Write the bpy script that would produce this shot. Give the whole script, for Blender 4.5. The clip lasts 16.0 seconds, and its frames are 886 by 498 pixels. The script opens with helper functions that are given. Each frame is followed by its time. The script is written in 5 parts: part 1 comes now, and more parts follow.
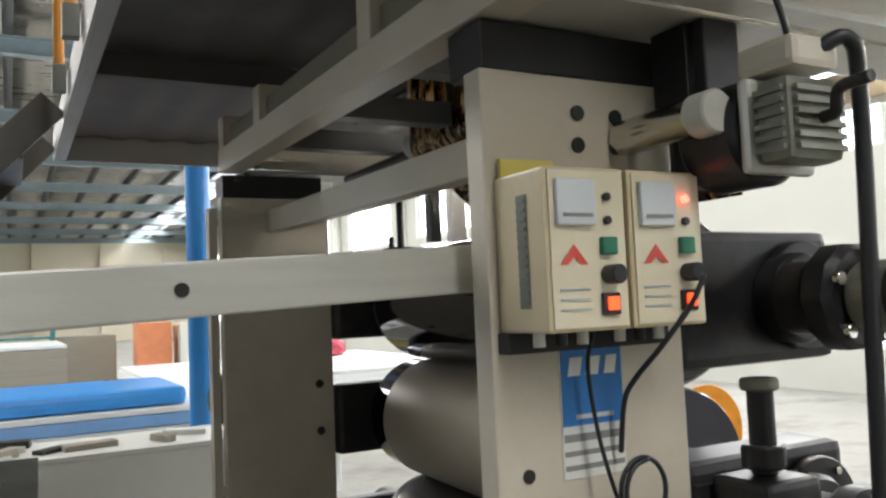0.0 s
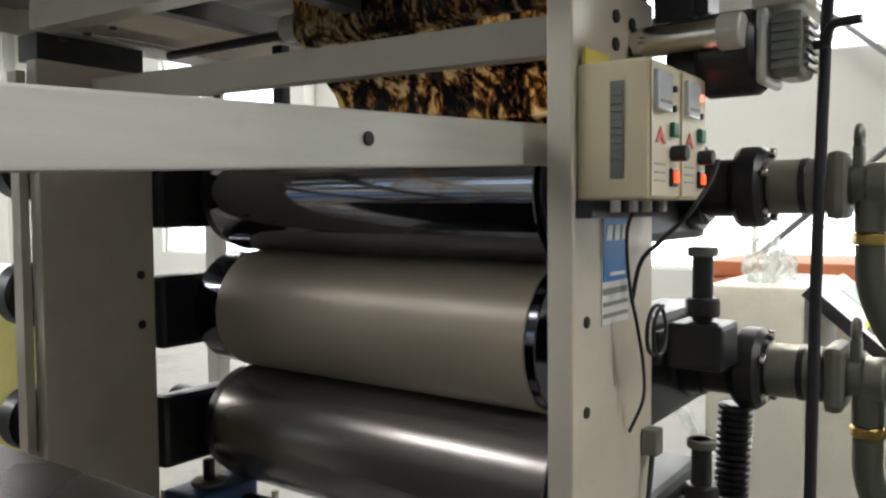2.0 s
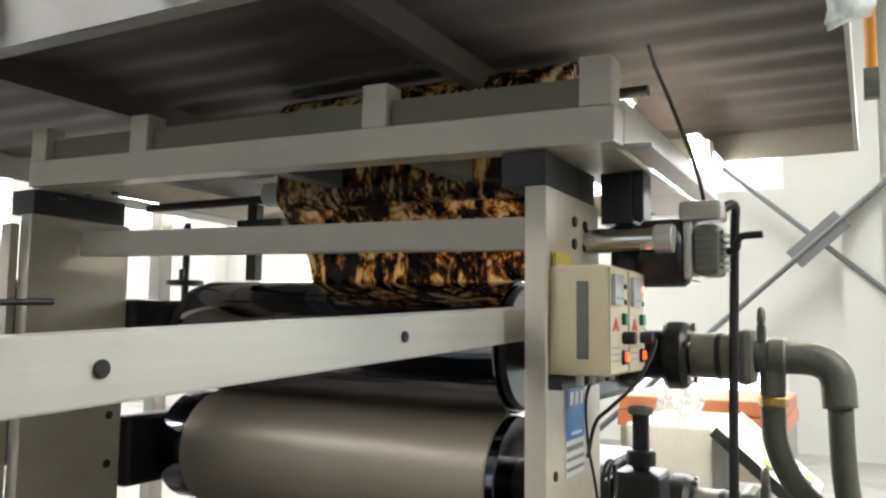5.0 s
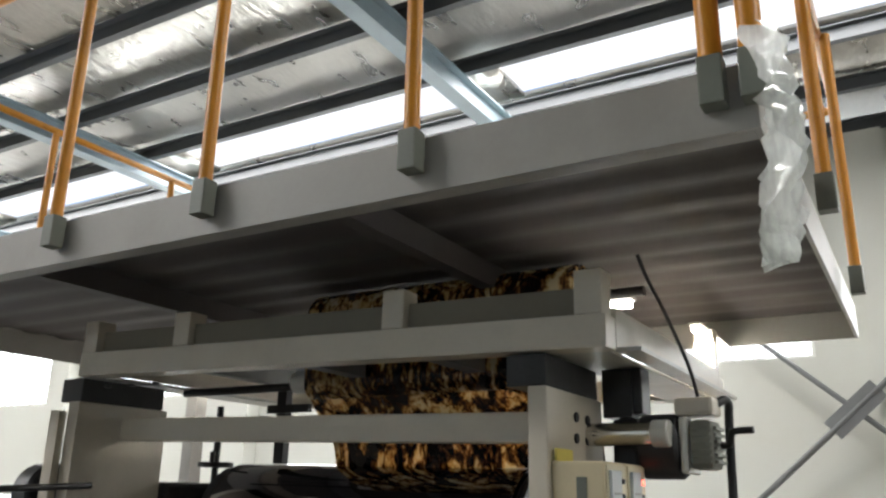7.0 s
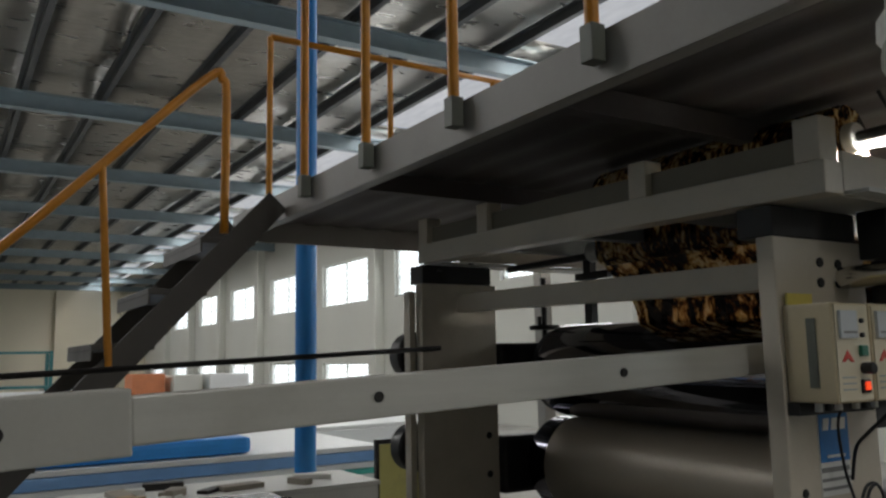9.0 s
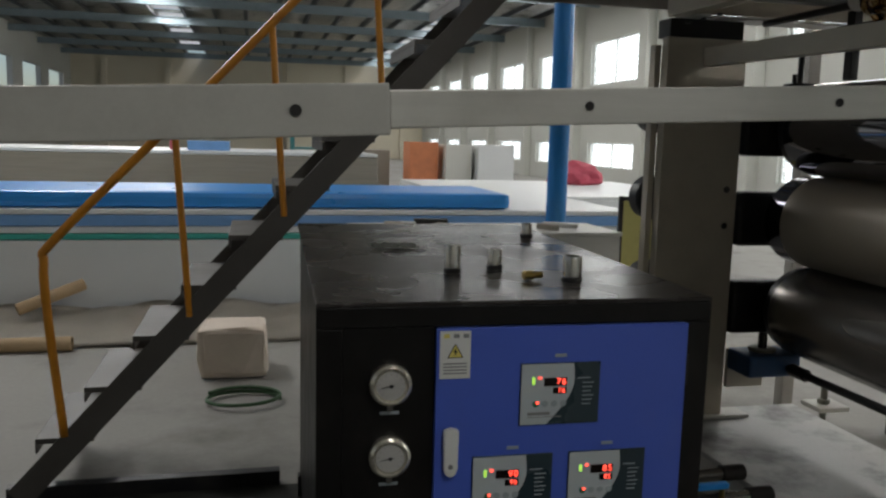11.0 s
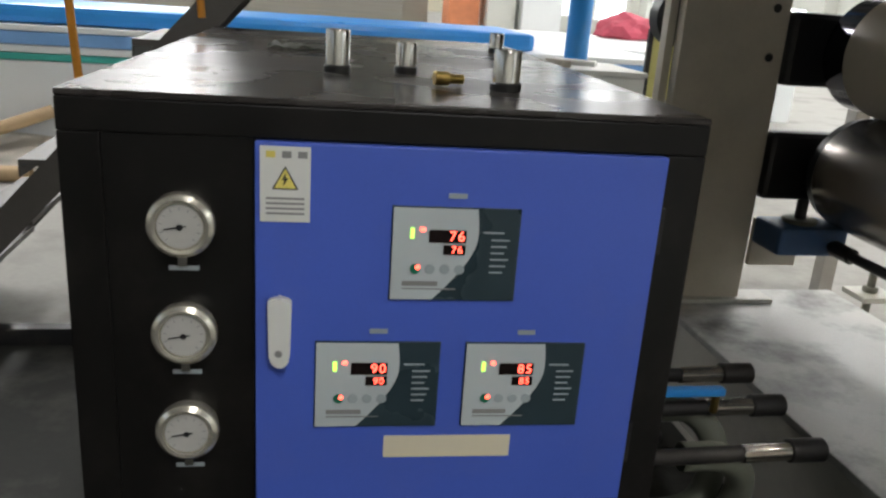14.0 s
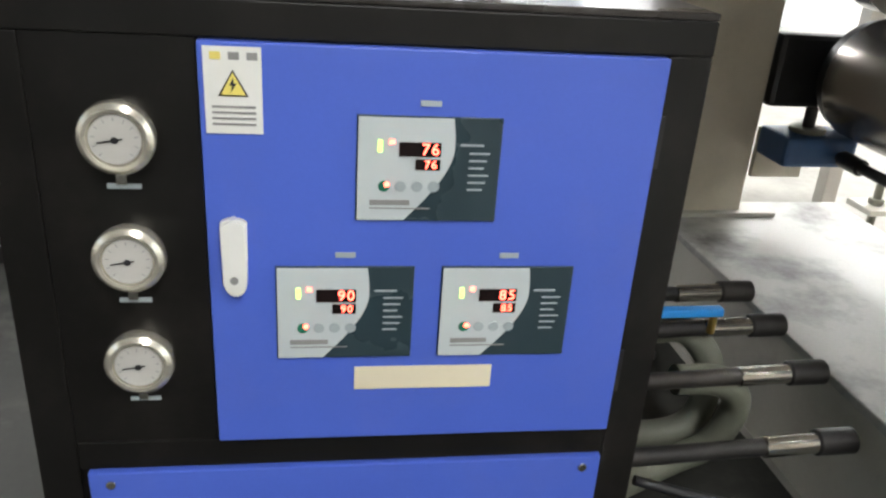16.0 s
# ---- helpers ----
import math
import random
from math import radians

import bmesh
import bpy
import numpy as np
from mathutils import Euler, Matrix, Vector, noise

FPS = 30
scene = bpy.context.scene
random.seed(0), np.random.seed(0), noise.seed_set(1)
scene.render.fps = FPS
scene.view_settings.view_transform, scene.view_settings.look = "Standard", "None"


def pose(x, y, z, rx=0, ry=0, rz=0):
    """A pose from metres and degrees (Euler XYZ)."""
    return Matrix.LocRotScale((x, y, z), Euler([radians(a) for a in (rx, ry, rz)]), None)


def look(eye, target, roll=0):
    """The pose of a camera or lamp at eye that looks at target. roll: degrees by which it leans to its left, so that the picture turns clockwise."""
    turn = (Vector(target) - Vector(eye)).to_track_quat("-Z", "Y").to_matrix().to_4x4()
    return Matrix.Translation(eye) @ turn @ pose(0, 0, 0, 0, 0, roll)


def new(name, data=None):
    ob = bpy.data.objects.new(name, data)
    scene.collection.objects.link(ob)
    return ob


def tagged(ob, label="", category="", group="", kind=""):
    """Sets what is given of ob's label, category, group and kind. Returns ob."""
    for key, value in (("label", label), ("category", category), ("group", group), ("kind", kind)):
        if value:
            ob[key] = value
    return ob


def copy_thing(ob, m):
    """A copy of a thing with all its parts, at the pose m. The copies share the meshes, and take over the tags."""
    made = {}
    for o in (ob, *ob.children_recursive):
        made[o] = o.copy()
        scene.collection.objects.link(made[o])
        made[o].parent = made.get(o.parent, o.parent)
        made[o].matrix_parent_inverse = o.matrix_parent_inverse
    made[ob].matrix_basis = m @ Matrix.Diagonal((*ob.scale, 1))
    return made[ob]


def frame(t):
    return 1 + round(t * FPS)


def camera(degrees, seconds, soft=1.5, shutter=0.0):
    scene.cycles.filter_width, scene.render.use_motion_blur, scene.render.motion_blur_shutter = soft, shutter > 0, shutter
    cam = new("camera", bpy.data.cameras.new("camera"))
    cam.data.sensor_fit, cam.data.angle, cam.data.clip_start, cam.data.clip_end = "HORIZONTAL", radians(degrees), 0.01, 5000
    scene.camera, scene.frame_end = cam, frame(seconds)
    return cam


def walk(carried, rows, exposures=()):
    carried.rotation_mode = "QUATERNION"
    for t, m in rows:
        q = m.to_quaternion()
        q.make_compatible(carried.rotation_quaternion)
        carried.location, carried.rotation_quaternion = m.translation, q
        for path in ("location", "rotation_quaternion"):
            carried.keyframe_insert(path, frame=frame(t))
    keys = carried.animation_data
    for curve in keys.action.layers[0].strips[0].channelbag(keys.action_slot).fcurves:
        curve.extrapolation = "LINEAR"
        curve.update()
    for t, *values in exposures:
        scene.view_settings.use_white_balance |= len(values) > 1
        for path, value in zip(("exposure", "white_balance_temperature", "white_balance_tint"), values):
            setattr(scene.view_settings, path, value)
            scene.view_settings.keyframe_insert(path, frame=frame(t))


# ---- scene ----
cam = camera(57.5, 16.0, soft=2.4)
PATH = [
    (0, (-0.414, 0.155, 1.71), (0.532, 1.912, 1.842), -2.5),
    (0.5, (-0.568, 0.287, 1.712), (0.474, 1.991, 1.817), -2.5),
    (1, (-0.846, 0.365, 1.697), (0.403, 1.927, 1.712), -1.1),
    (1.5, (-0.963, 0.448, 1.667), (0.49, 1.821, 1.592), 0.2),
    (2, (-1.055, 0.58, 1.643), (0.582, 1.725, 1.549), -0.5),
    (2.5, (-1.188, 0.629, 1.625), (0.515, 1.658, 1.422), -0.5),
    (3, (-1.308, 0.619, 1.633), (0.395, 1.621, 1.324), -1.0),
    (3.5, (-1.351, 0.621, 1.63), (0.317, 1.674, 1.302), -0.8),
    (4, (-1.343, 0.608, 1.688), (0.374, 1.603, 1.44), -0.6),
    (4.5, (-1.368, 0.596, 1.759), (0.393, 1.543, 1.755), -1.0),
    (4.7, (-1.387, 0.592, 1.763), (0.381, 1.522, 1.855), -0.1),
    (7, (-1.57, 0.436, 1.818), (0.08, 1.407, 2.398), 1.0),
    (7.5, (-1.624, 0.341, 1.85), (-0.089, 1.368, 2.629), 0.2),
    (8, (-1.517, 0.174, 1.783), (-0.18, 1.409, 2.603), 2.1),
    (8.5, (-1.477, 0.025, 1.802), (-0.223, 1.526, 2.22), -0.9),
    (9, (-1.523, -0.056, 1.784), (-0.475, 1.627, 2.05), -1.1),
    (9.5, (-1.582, -0.14, 1.757), (-0.768, 1.682, 1.896), 1.5),
    (9.7, (-1.592, -0.157, 1.751), (-0.872, 1.707, 1.845), 2.3),
    (11.8, (-1.426, -0.417, 1.563), (-1.038, 1.489, 1.098), 0.4),
    (12, (-1.392, -0.409, 1.551), (-1.003, 1.487, 1.047), -0.1),
    (12.5, (-1.319, -0.327, 1.508), (-0.877, 1.534, 0.923), -0.4),
    (13, (-1.253, -0.157, 1.479), (-0.8, 1.702, 0.896), 1.3),
    (13.5, (-1.172, 0.052, 1.444), (-0.793, 1.93, 0.869), 1.6),
    (14, (-1.032, 0.263, 1.417), (-0.691, 2.138, 0.812), 4.0),
    (14.5, (-0.945, 0.362, 1.402), (-0.597, 2.216, 0.737), 4.7),
    (15, (-0.92, 0.39, 1.384), (-0.603, 2.216, 0.633), 4.0),
    (15.5, (-0.924, 0.399, 1.382), (-0.581, 2.209, 0.604), 4.0),
    (16, (-0.972, 0.384, 1.385), (-0.627, 2.179, 0.574), 4.0),
]
walk(cam, [(t, look(eye, target, roll)) for t, eye, target, roll in PATH], exposures=[(0.0, 0.55), (1.0, 0.42), (2.5, 0.35), (3.5, -0.02), (4.5, 0.95), (7.0, 0.35), (7.5, -0.25), (8.0, -0.4), (8.5, -0.95), (9.0, -1.1), (9.7, -1.25), (11.8, -0.5), (12.5, -0.1), (13.5, 0.2), (14.0, 0.3), (14.5, 0.8), (15.5, 1.25), (16.0, 1.35)])

# ---- world, sun, daylight through the openings ----
world = bpy.data.worlds.new("world")
scene.world = world
world.use_nodes = True
wn = world.node_tree.nodes
sky = wn.new("ShaderNodeTexSky")
sky.sky_type, sky.sun_disc = "NISHITA", False
sky.sun_elevation, sky.sun_rotation = radians(50), radians(115)
wn["Background"].inputs["Strength"].default_value = 0.15
world.node_tree.links.new(sky.outputs["Color"], wn["Background"].inputs["Color"])
sun_data = bpy.data.lights.new("sun", "SUN")
sun_data.energy, sun_data.angle, sun_data.color = 1.5, radians(12), (1.0, 0.96, 0.90)
sun = new("sun", sun_data)
sun.matrix_world = look((14, -7, 19), (0, 0, 0))


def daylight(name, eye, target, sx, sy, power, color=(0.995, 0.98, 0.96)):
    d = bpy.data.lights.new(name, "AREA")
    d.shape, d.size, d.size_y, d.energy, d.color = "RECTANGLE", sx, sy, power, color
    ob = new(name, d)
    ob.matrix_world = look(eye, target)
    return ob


# rows of windows in the east wall, two long translucent strips in the roof
BAY = 6.0
WIN_Y = [3.66 + BAY * k for k in range(-2, 10)]
NORTH = 62.0
STRIP_X = (6.76, 8.02)            # translucent strips between two purlins
WEST_X = (-6.02, -4.76)
SOUTH_FILL_X = (-0.34, 0.92)
STRIP_Y = [5.12 + BAY * k for k in range(-1, 10)]
ROOF_Z = 7.25
for y in WIN_Y[1:8]:
    daylight("window_light", (11.2, y, 4.65), (0, y, 3.0), 4.0, 1.6, 130)
for k in range(5):
    y = 5.8 + 12.0 * k
    daylight("skylight", (7.39, y, ROOF_Z + 0.02), (7.39, y, 0), 1.2, 11.5, 520)
# unseen: the same strip assumed west of the ridge, for the bright floor
for k in range(3):
    y = 11.8 + 12.0 * k
    daylight("skylight", (WEST_X[0] + 0.63, y, ROOF_Z + 0.02), (WEST_X[0] + 0.63, y, 0), 1.2, 11.5, 1100)
# shorter strip over the unseen south end, added as fill for the near plate
daylight("skylight", (SOUTH_FILL_X[0] + 0.63, -6.5, ROOF_Z + 0.02), (SOUTH_FILL_X[0] + 0.63, -6.5, 0), 1.2, 9.0, 480)

# added fill: weak lamps at assumed windows in the unseen west wall
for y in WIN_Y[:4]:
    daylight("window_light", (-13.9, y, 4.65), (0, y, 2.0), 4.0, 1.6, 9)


# ---- materials ----
def material(name, color, rough=0.5, metal=0.0, vary=0.12, scale=6.0, bump=0.05, fine=90.0, dirt=None, dirt_amount=0.0, dirt_scale=2.0, relief=0.004,
             stretch=(1, 1, 1), coat=0.0, rough_vary=0.12, per_object=0.0, spec=0.5):
    """Paint, metal or mineral with broad patches, fine grain, worn stains and a slight relief."""
    m = bpy.data.materials.new(name)
    m.use_nodes = True
    nt = m.node_tree
    n, l = nt.nodes, nt.links
    p = n["Principled BSDF"]
    co = n.new("ShaderNodeTexCoord")
    mp = n.new("ShaderNodeMapping")
    mp.inputs["Scale"].default_value = stretch
    l.new(co.outputs["Object"], mp.inputs["Vector"])
    broad = n.new("ShaderNodeTexNoise")
    broad.inputs["Scale"].default_value, broad.inputs["Detail"].default_value = scale, 4
    small = n.new("ShaderNodeTexNoise")
    small.inputs["Scale"].default_value, small.inputs["Detail"].default_value = fine, 3
    for t in (broad, small):
        l.new(mp.outputs["Vector"], t.inputs["Vector"])
    mix = n.new("ShaderNodeMath")
    mix.operation = "MULTIPLY_ADD"
    l.new(small.outputs["Fac"], mix.inputs[0])
    mix.inputs[1].default_value = 0.4
    l.new(broad.outputs["Fac"], mix.inputs[2])
    ramp = n.new("ShaderNodeMapRange")
    ramp.inputs[1].default_value, ramp.inputs[2].default_value = 0.35, 1.05
    ramp.inputs[3].default_value, ramp.inputs[4].default_value = 1 - vary, 1 + vary
    l.new(mix.outputs[0], ramp.inputs[0])
    hsv = n.new("ShaderNodeHueSaturation")
    hsv.inputs["Color"].default_value = (*color, 1)
    l.new(ramp.outputs[0], hsv.inputs["Value"])
    out = hsv.outputs["Color"]
    if per_object:
        info = n.new("ShaderNodeObjectInfo")
        r2 = n.new("ShaderNodeMapRange")
        r2.inputs[3].default_value, r2.inputs[4].default_value = 1 - per_object, 1 + per_object
        l.new(info.outputs["Random"], r2.inputs[0])
        h2 = n.new("ShaderNodeHueSaturation")
        l.new(out, h2.inputs["Color"])
        l.new(r2.outputs[0], h2.inputs["Value"])
        out = h2.outputs["Color"]
    if dirt:
        st = n.new("ShaderNodeTexNoise")
        st.inputs["Scale"].default_value, st.inputs["Detail"].default_value, st.inputs["Roughness"].default_value = dirt_scale, 7, 0.65
        l.new(co.outputs["Object"], st.inputs["Vector"])
        cr = n.new("ShaderNodeMapRange")
        cr.inputs[1].default_value, cr.inputs[2].default_value = 0.5, 0.72
        cr.inputs[3].default_value, cr.inputs[4].default_value = 0.0, dirt_amount
        l.new(st.outputs["Fac"], cr.inputs[0])
        mc = n.new("ShaderNodeMixRGB")
        mc.inputs["Color2"].default_value = (*dirt, 1)
        l.new(out, mc.inputs["Color1"])
        l.new(cr.outputs[0], mc.inputs["Fac"])
        out = mc.outputs["Color"]
    l.new(out, p.inputs["Base Color"])
    rr = n.new("ShaderNodeMapRange")
    rr.inputs[3].default_value, rr.inputs[4].default_value = max(0.02, rough - rough_vary), min(1, rough + rough_vary)
    l.new(broad.outputs["Fac"], rr.inputs[0])
    l.new(rr.outputs[0], p.inputs["Roughness"])
    p.inputs["Metallic"].default_value = metal
    p.inputs["Specular IOR Level"].default_value = spec
    p.inputs["Coat Weight"].default_value = coat
    if bump:
        b = n.new("ShaderNodeBump")
        b.inputs["Strength"].default_value, b.inputs["Distance"].default_value = bump, relief
        l.new(mix.outputs[0], b.inputs["Height"])
        l.new(b.outputs["Normal"], p.inputs["Normal"])
    return m


def glow(name, color, strength):
    m = bpy.data.materials.new(name)
    m.use_nodes = True
    p = m.node_tree.nodes["Principled BSDF"]
    p.inputs["Base Color"].default_value = (*color, 1)
    p.inputs["Emission Color"].default_value = (*color, 1)
    p.inputs["Emission Strength"].default_value = strength
    return m


def clear(name, color=(1, 1, 1), translucent=0.5, gloss=0.05):
    """A thin translucent sheet: part lets the view through, part scatters it."""
    m = bpy.data.materials.new(name)
    m.use_nodes = True
    nt = m.node_tree
    n, l = nt.nodes, nt.links
    n.remove(n["Principled BSDF"])
    a, b, g = n.new("ShaderNodeBsdfTransparent"), n.new("ShaderNodeBsdfTranslucent"), n.new("ShaderNodeBsdfGlossy")
    b.inputs["Color"].default_value = (*color, 1)
    a.inputs["Color"].default_value = (*color, 1)
    g.inputs["Roughness"].default_value = 0.15
    no = n.new("ShaderNodeTexNoise")
    no.inputs["Scale"].default_value = 9
    rr = n.new("ShaderNodeMapRange")
    rr.inputs[3].default_value, rr.inputs[4].default_value = max(0, translucent - 0.2), min(1, translucent + 0.2)
    l.new(no.outputs["Fac"], rr.inputs[0])
    x, y = n.new("ShaderNodeMixShader"), n.new("ShaderNodeMixShader")
    l.new(rr.outputs[0], x.inputs["Fac"])
    l.new(a.outputs[0], x.inputs[1])
    l.new(b.outputs[0], x.inputs[2])
    y.inputs["Fac"].default_value = gloss
    l.new(x.outputs[0], y.inputs[1])
    l.new(g.outputs[0], y.inputs[2])
    l.new(y.outputs[0], n["Material Output"].inputs["Surface"])
    return m


CREAM = material("cream_paint", (0.60, 0.54, 0.44), 0.36, vary=0.06, dirt=(0.25, 0.22, 0.17), dirt_amount=0.35, dirt_scale=1.6)
GREYPAINT = material("grey_paint", (0.50, 0.49, 0.44), 0.45, vary=0.08, dirt=(0.2, 0.18, 0.15), dirt_amount=0.4, dirt_scale=2.2)
ALU = material("brushed_beam", (0.60, 0.59, 0.54), 0.38, 0.25, vary=0.10, scale=3, stretch=(1, 6, 14), dirt=(0.3, 0.28, 0.22), dirt_amount=0.4)
DARKSTEEL = material("dark_steel", (0.028, 0.027, 0.027), 0.45, 0.4, vary=0.3, dirt=(0.12, 0.1, 0.08), dirt_amount=0.4)
BLACKIRON = material("black_iron", (0.012, 0.012, 0.014), 0.40, 0.1, vary=0.35, dirt=(0.10, 0.085, 0.06), dirt_amount=0.3, dirt_scale=6)
CASTGREY = material("cast_grey", (0.20, 0.20, 0.165), 0.5, 0.5, vary=0.2, dirt=(0.08, 0.07, 0.05), dirt_amount=0.5, dirt_scale=7)
CHROME = material("chrome_roll", (0.22, 0.22, 0.245), 0.07, 1.0, vary=0.05, bump=0.0, rough_vary=0.03)
STEELROLL = material("ground_steel_roll", (0.26, 0.242, 0.225), 0.26, 0.72, vary=0.05, scale=1.6, fine=60, bump=0.0, rough_vary=0.03)
RUBBER = material("film_wrapped_roll", (0.36, 0.31, 0.24), 0.40, 0.12, vary=0.06, scale=2.5, bump=0.02)
CORE = material("dark_chrome_core", (0.10, 0.10, 0.12), 0.12, 1.0, vary=0.1, bump=0.0)
STAINLESS = material("stainless", (0.62, 0.60, 0.56), 0.2, 1.0, vary=0.1)
BRASS = material("brass", (0.55, 0.38, 0.12), 0.3, 1.0, vary=0.15)
BEIGE = material("beige_enamel", (0.66, 0.56, 0.36), 0.4, vary=0.05, dirt=(0.35, 0.28, 0.17), dirt_amount=0.25, dirt_scale=5)
BOXFACE = material("pale_face_plate", (0.72, 0.65, 0.48), 0.45, vary=0.04, bump=0.0)
METERGLASS = material("meter_window", (0.66, 0.70, 0.72), 0.08, vary=0.05, bump=0.0, coat=0.6)
WHITE = material("white_plate", (0.74, 0.74, 0.70), 0.45, vary=0.04, bump=0.0)
BLUELABEL = material("blue_label", (0.03, 0.19, 0.52), 0.4, vary=0.12, bump=0.0)
GREYINK = material("grey_print", (0.25, 0.25, 0.24), 0.6, vary=0.1, bump=0.0)
REDINK = material("red_print", (0.65, 0.08, 0.06), 0.5, vary=0.08, bump=0.0)
GREENKEY = material("green_switch", (0.01, 0.16, 0.09), 0.35, vary=0.1, bump=0.0)
BLACKPLASTIC = material("black_plastic", (0.018, 0.018, 0.02), 0.38, vary=0.2)
YELLOWCARD = material("yellow_card", (0.78, 0.66, 0.16), 0.5, vary=0.08, bump=0.0)
YELLOWPAINT = material("orange_yellow_rail_paint", (0.62, 0.25, 0.018), 0.38, vary=0.10, dirt=(0.2, 0.09, 0.02), dirt_amount=0.4, dirt_scale=9)
BLUEPAINT = material("blue_column_paint", (0.015, 0.20, 0.56), 0.35, vary=0.10, dirt=(0.1, 0.2, 0.3), dirt_amount=0.3)
CABBLACK = material("cabinet_black_paint", (0.006, 0.0055, 0.005), 0.40, vary=0.3, spec=0.28, dirt=(0.035, 0.03, 0.026), dirt_amount=0.4, dirt_scale=3.5)
CABTOP = material("dusty_cabinet_top", (0.030, 0.026, 0.024), 0.27, 0.0, vary=0.4, scale=3, spec=0.32, dirt=(0.11, 0.10, 0.095), dirt_amount=0.55, dirt_scale=3.4, rough_vary=0.16)
CABBLUE = material("blue_door_paint", (0.070, 0.130, 0.56), 0.34, vary=0.07, scale=2.5, dirt=(0.12, 0.15, 0.45), dirt_amount=0.25, dirt_scale=4, fine=200, bump=0.06)
PANELGREY = material("controller_grey", (0.50, 0.55, 0.56), 0.4, vary=0.03, bump=0.0)
PANELDARK = material("controller_dark", (0.025, 0.045, 0.055), 0.3, vary=0.08, bump=0.0)
BEZEL = material("pale_chrome_bezel", (0.74, 0.70, 0.60), 0.24, 0.75, vary=0.06, bump=0.0)
GAUGEFACE = material("gauge_dial", (0.48, 0.47, 0.44), 0.35, vary=0.08, bump=0.0, coat=0.3)
DISPLAY = material("display_window", (0.01, 0.005, 0.005), 0.12, bump=0.0)
PALEPRINT = material("pale_print", (0.35, 0.4, 0.42), 0.5, bump=0.0)
REDLED = glow("red_led", (1.0, 0.08, 0.05), 5.0)
ORANGELAMP = glow("lit_orange_switch", (1.0, 0.07, 0.015), 1.8)
GREENLED = glow("green_led", (0.5, 1.0, 0.1), 1.5)
TUBE = glow("fluorescent_tube", (1.0, 0.96, 0.88), 20.0)
CONCRETE = material("dusty_concrete", (0.30, 0.29, 0.265), 0.72, vary=0.16, scale=0.9, fine=35, bump=0.3, dirt=(0.12, 0.115, 0.10), dirt_amount=0.85, dirt_scale=0.9)
DARKFLOOR = material("dark_mottled_floor", (0.024, 0.025, 0.022), 0.72, spec=0.25, vary=0.3, scale=1.2, fine=40, bump=0.15, dirt=(0.10, 0.095, 0.085), dirt_amount=0.8, dirt_scale=1.7)
WRAPFILM = clear("thin_clear_wrap", (0.94, 0.96, 0.94), 0.28, 0.14)
BASEPLATE = material("worn_base_plate", (0.44, 0.44, 0.42), 0.5, 0.3, vary=0.15, scale=3, dirt=(0.085, 0.08, 0.078), dirt_amount=0.9, dirt_scale=3.2, bump=0.2)
WALLPAINT = material("white_wall_paint", (0.60, 0.605, 0.56), 0.8, vary=0.06, scale=0.6, dirt=(0.5, 0.48, 0.42), dirt_amount=0.4, dirt_scale=0.3)
CREAMWALL = material("cream_wall_paint", (0.74, 0.68, 0.54), 0.8, vary=0.05, scale=0.5)
FOIL = material("roof_insulation_foil", (0.40, 0.385, 0.35), 0.30, 0.85, vary=0.2, scale=1.5, fine=8, bump=0.8, relief=0.05, stretch=(1, 2.2, 1))
PURLIN = material("grey_purlin", (0.05, 0.055, 0.06), 0.5, vary=0.12)
BRACE = material("grey_brace", (0.15, 0.155, 0.155), 0.5, vary=0.12)
RAFTER = material("pale_blue_grey_girder", (0.22, 0.28, 0.31), 0.5, vary=0.1, dirt=(0.2, 0.22, 0.22), dirt_amount=0.3)
STAIRSTEEL = material("dark_stair_steel", (0.085, 0.078, 0.07), 0.5, 0.1, vary=0.15, dirt=(0.06, 0.05, 0.045), dirt_amount=0.4)
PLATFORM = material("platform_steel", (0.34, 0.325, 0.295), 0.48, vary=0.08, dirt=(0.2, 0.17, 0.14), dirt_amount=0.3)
# deck underside: the shade beneath the platform is put into this dark colour
DECK = material("shaded_platform_underside", (0.080, 0.068, 0.064), 0.7, 0.0, vary=0.12, scale=1.5, dirt=(0.16, 0.14, 0.12), dirt_amount=0.4)
OLIVE = material("dull_olive_panel", (0.17, 0.15, 0.105), 0.5, vary=0.12)
SOCKET = material("grey_green_socket", (0.16, 0.17, 0.14), 0.5, vary=0.15)
CABLE = material("black_cable", (0.015, 0.016, 0.018), 0.45)
HOSE = material("grey_hose", (0.14, 0.148, 0.115), 0.55, vary=0.15, dirt=(0.1, 0.09, 0.06), dirt_amount=0.4, dirt_scale=8)
LIME = material("lime_cloth", (0.42, 0.75, 0.06), 0.7, vary=0.2)
CARDBOARD = material("cardboard", (0.46, 0.33, 0.19), 0.75, vary=0.12)
SHEETWHITE = material("white_plastic_sheets", (0.74, 0.76, 0.76), 0.35, vary=0.05, scale=1.2)
SHEETBLUE = material("blue_film_sheets", (0.03, 0.26, 0.68), 0.32, vary=0.15, scale=2.0)
SHEETBLUEPALE = material("pale_blue_sheets", (0.18, 0.36, 0.66), 0.35, vary=0.1)
SHEETGREEN = material("green_sheets", (0.05, 0.38, 0.32), 0.4, vary=0.12)
SHEETGREY = material("grey_brown_board_pile", (0.30, 0.27, 0.22), 0.6, vary=0.15, stretch=(1, 1, 30), scale=2)
WRAP = material("crumpled_dust_sheet", (0.50, 0.46, 0.39), 0.55, vary=0.2, scale=3, bump=0.5)
FOAM = material("pale_foam", (0.72, 0.62, 0.52), 0.8, vary=0.08, bump=0.3)
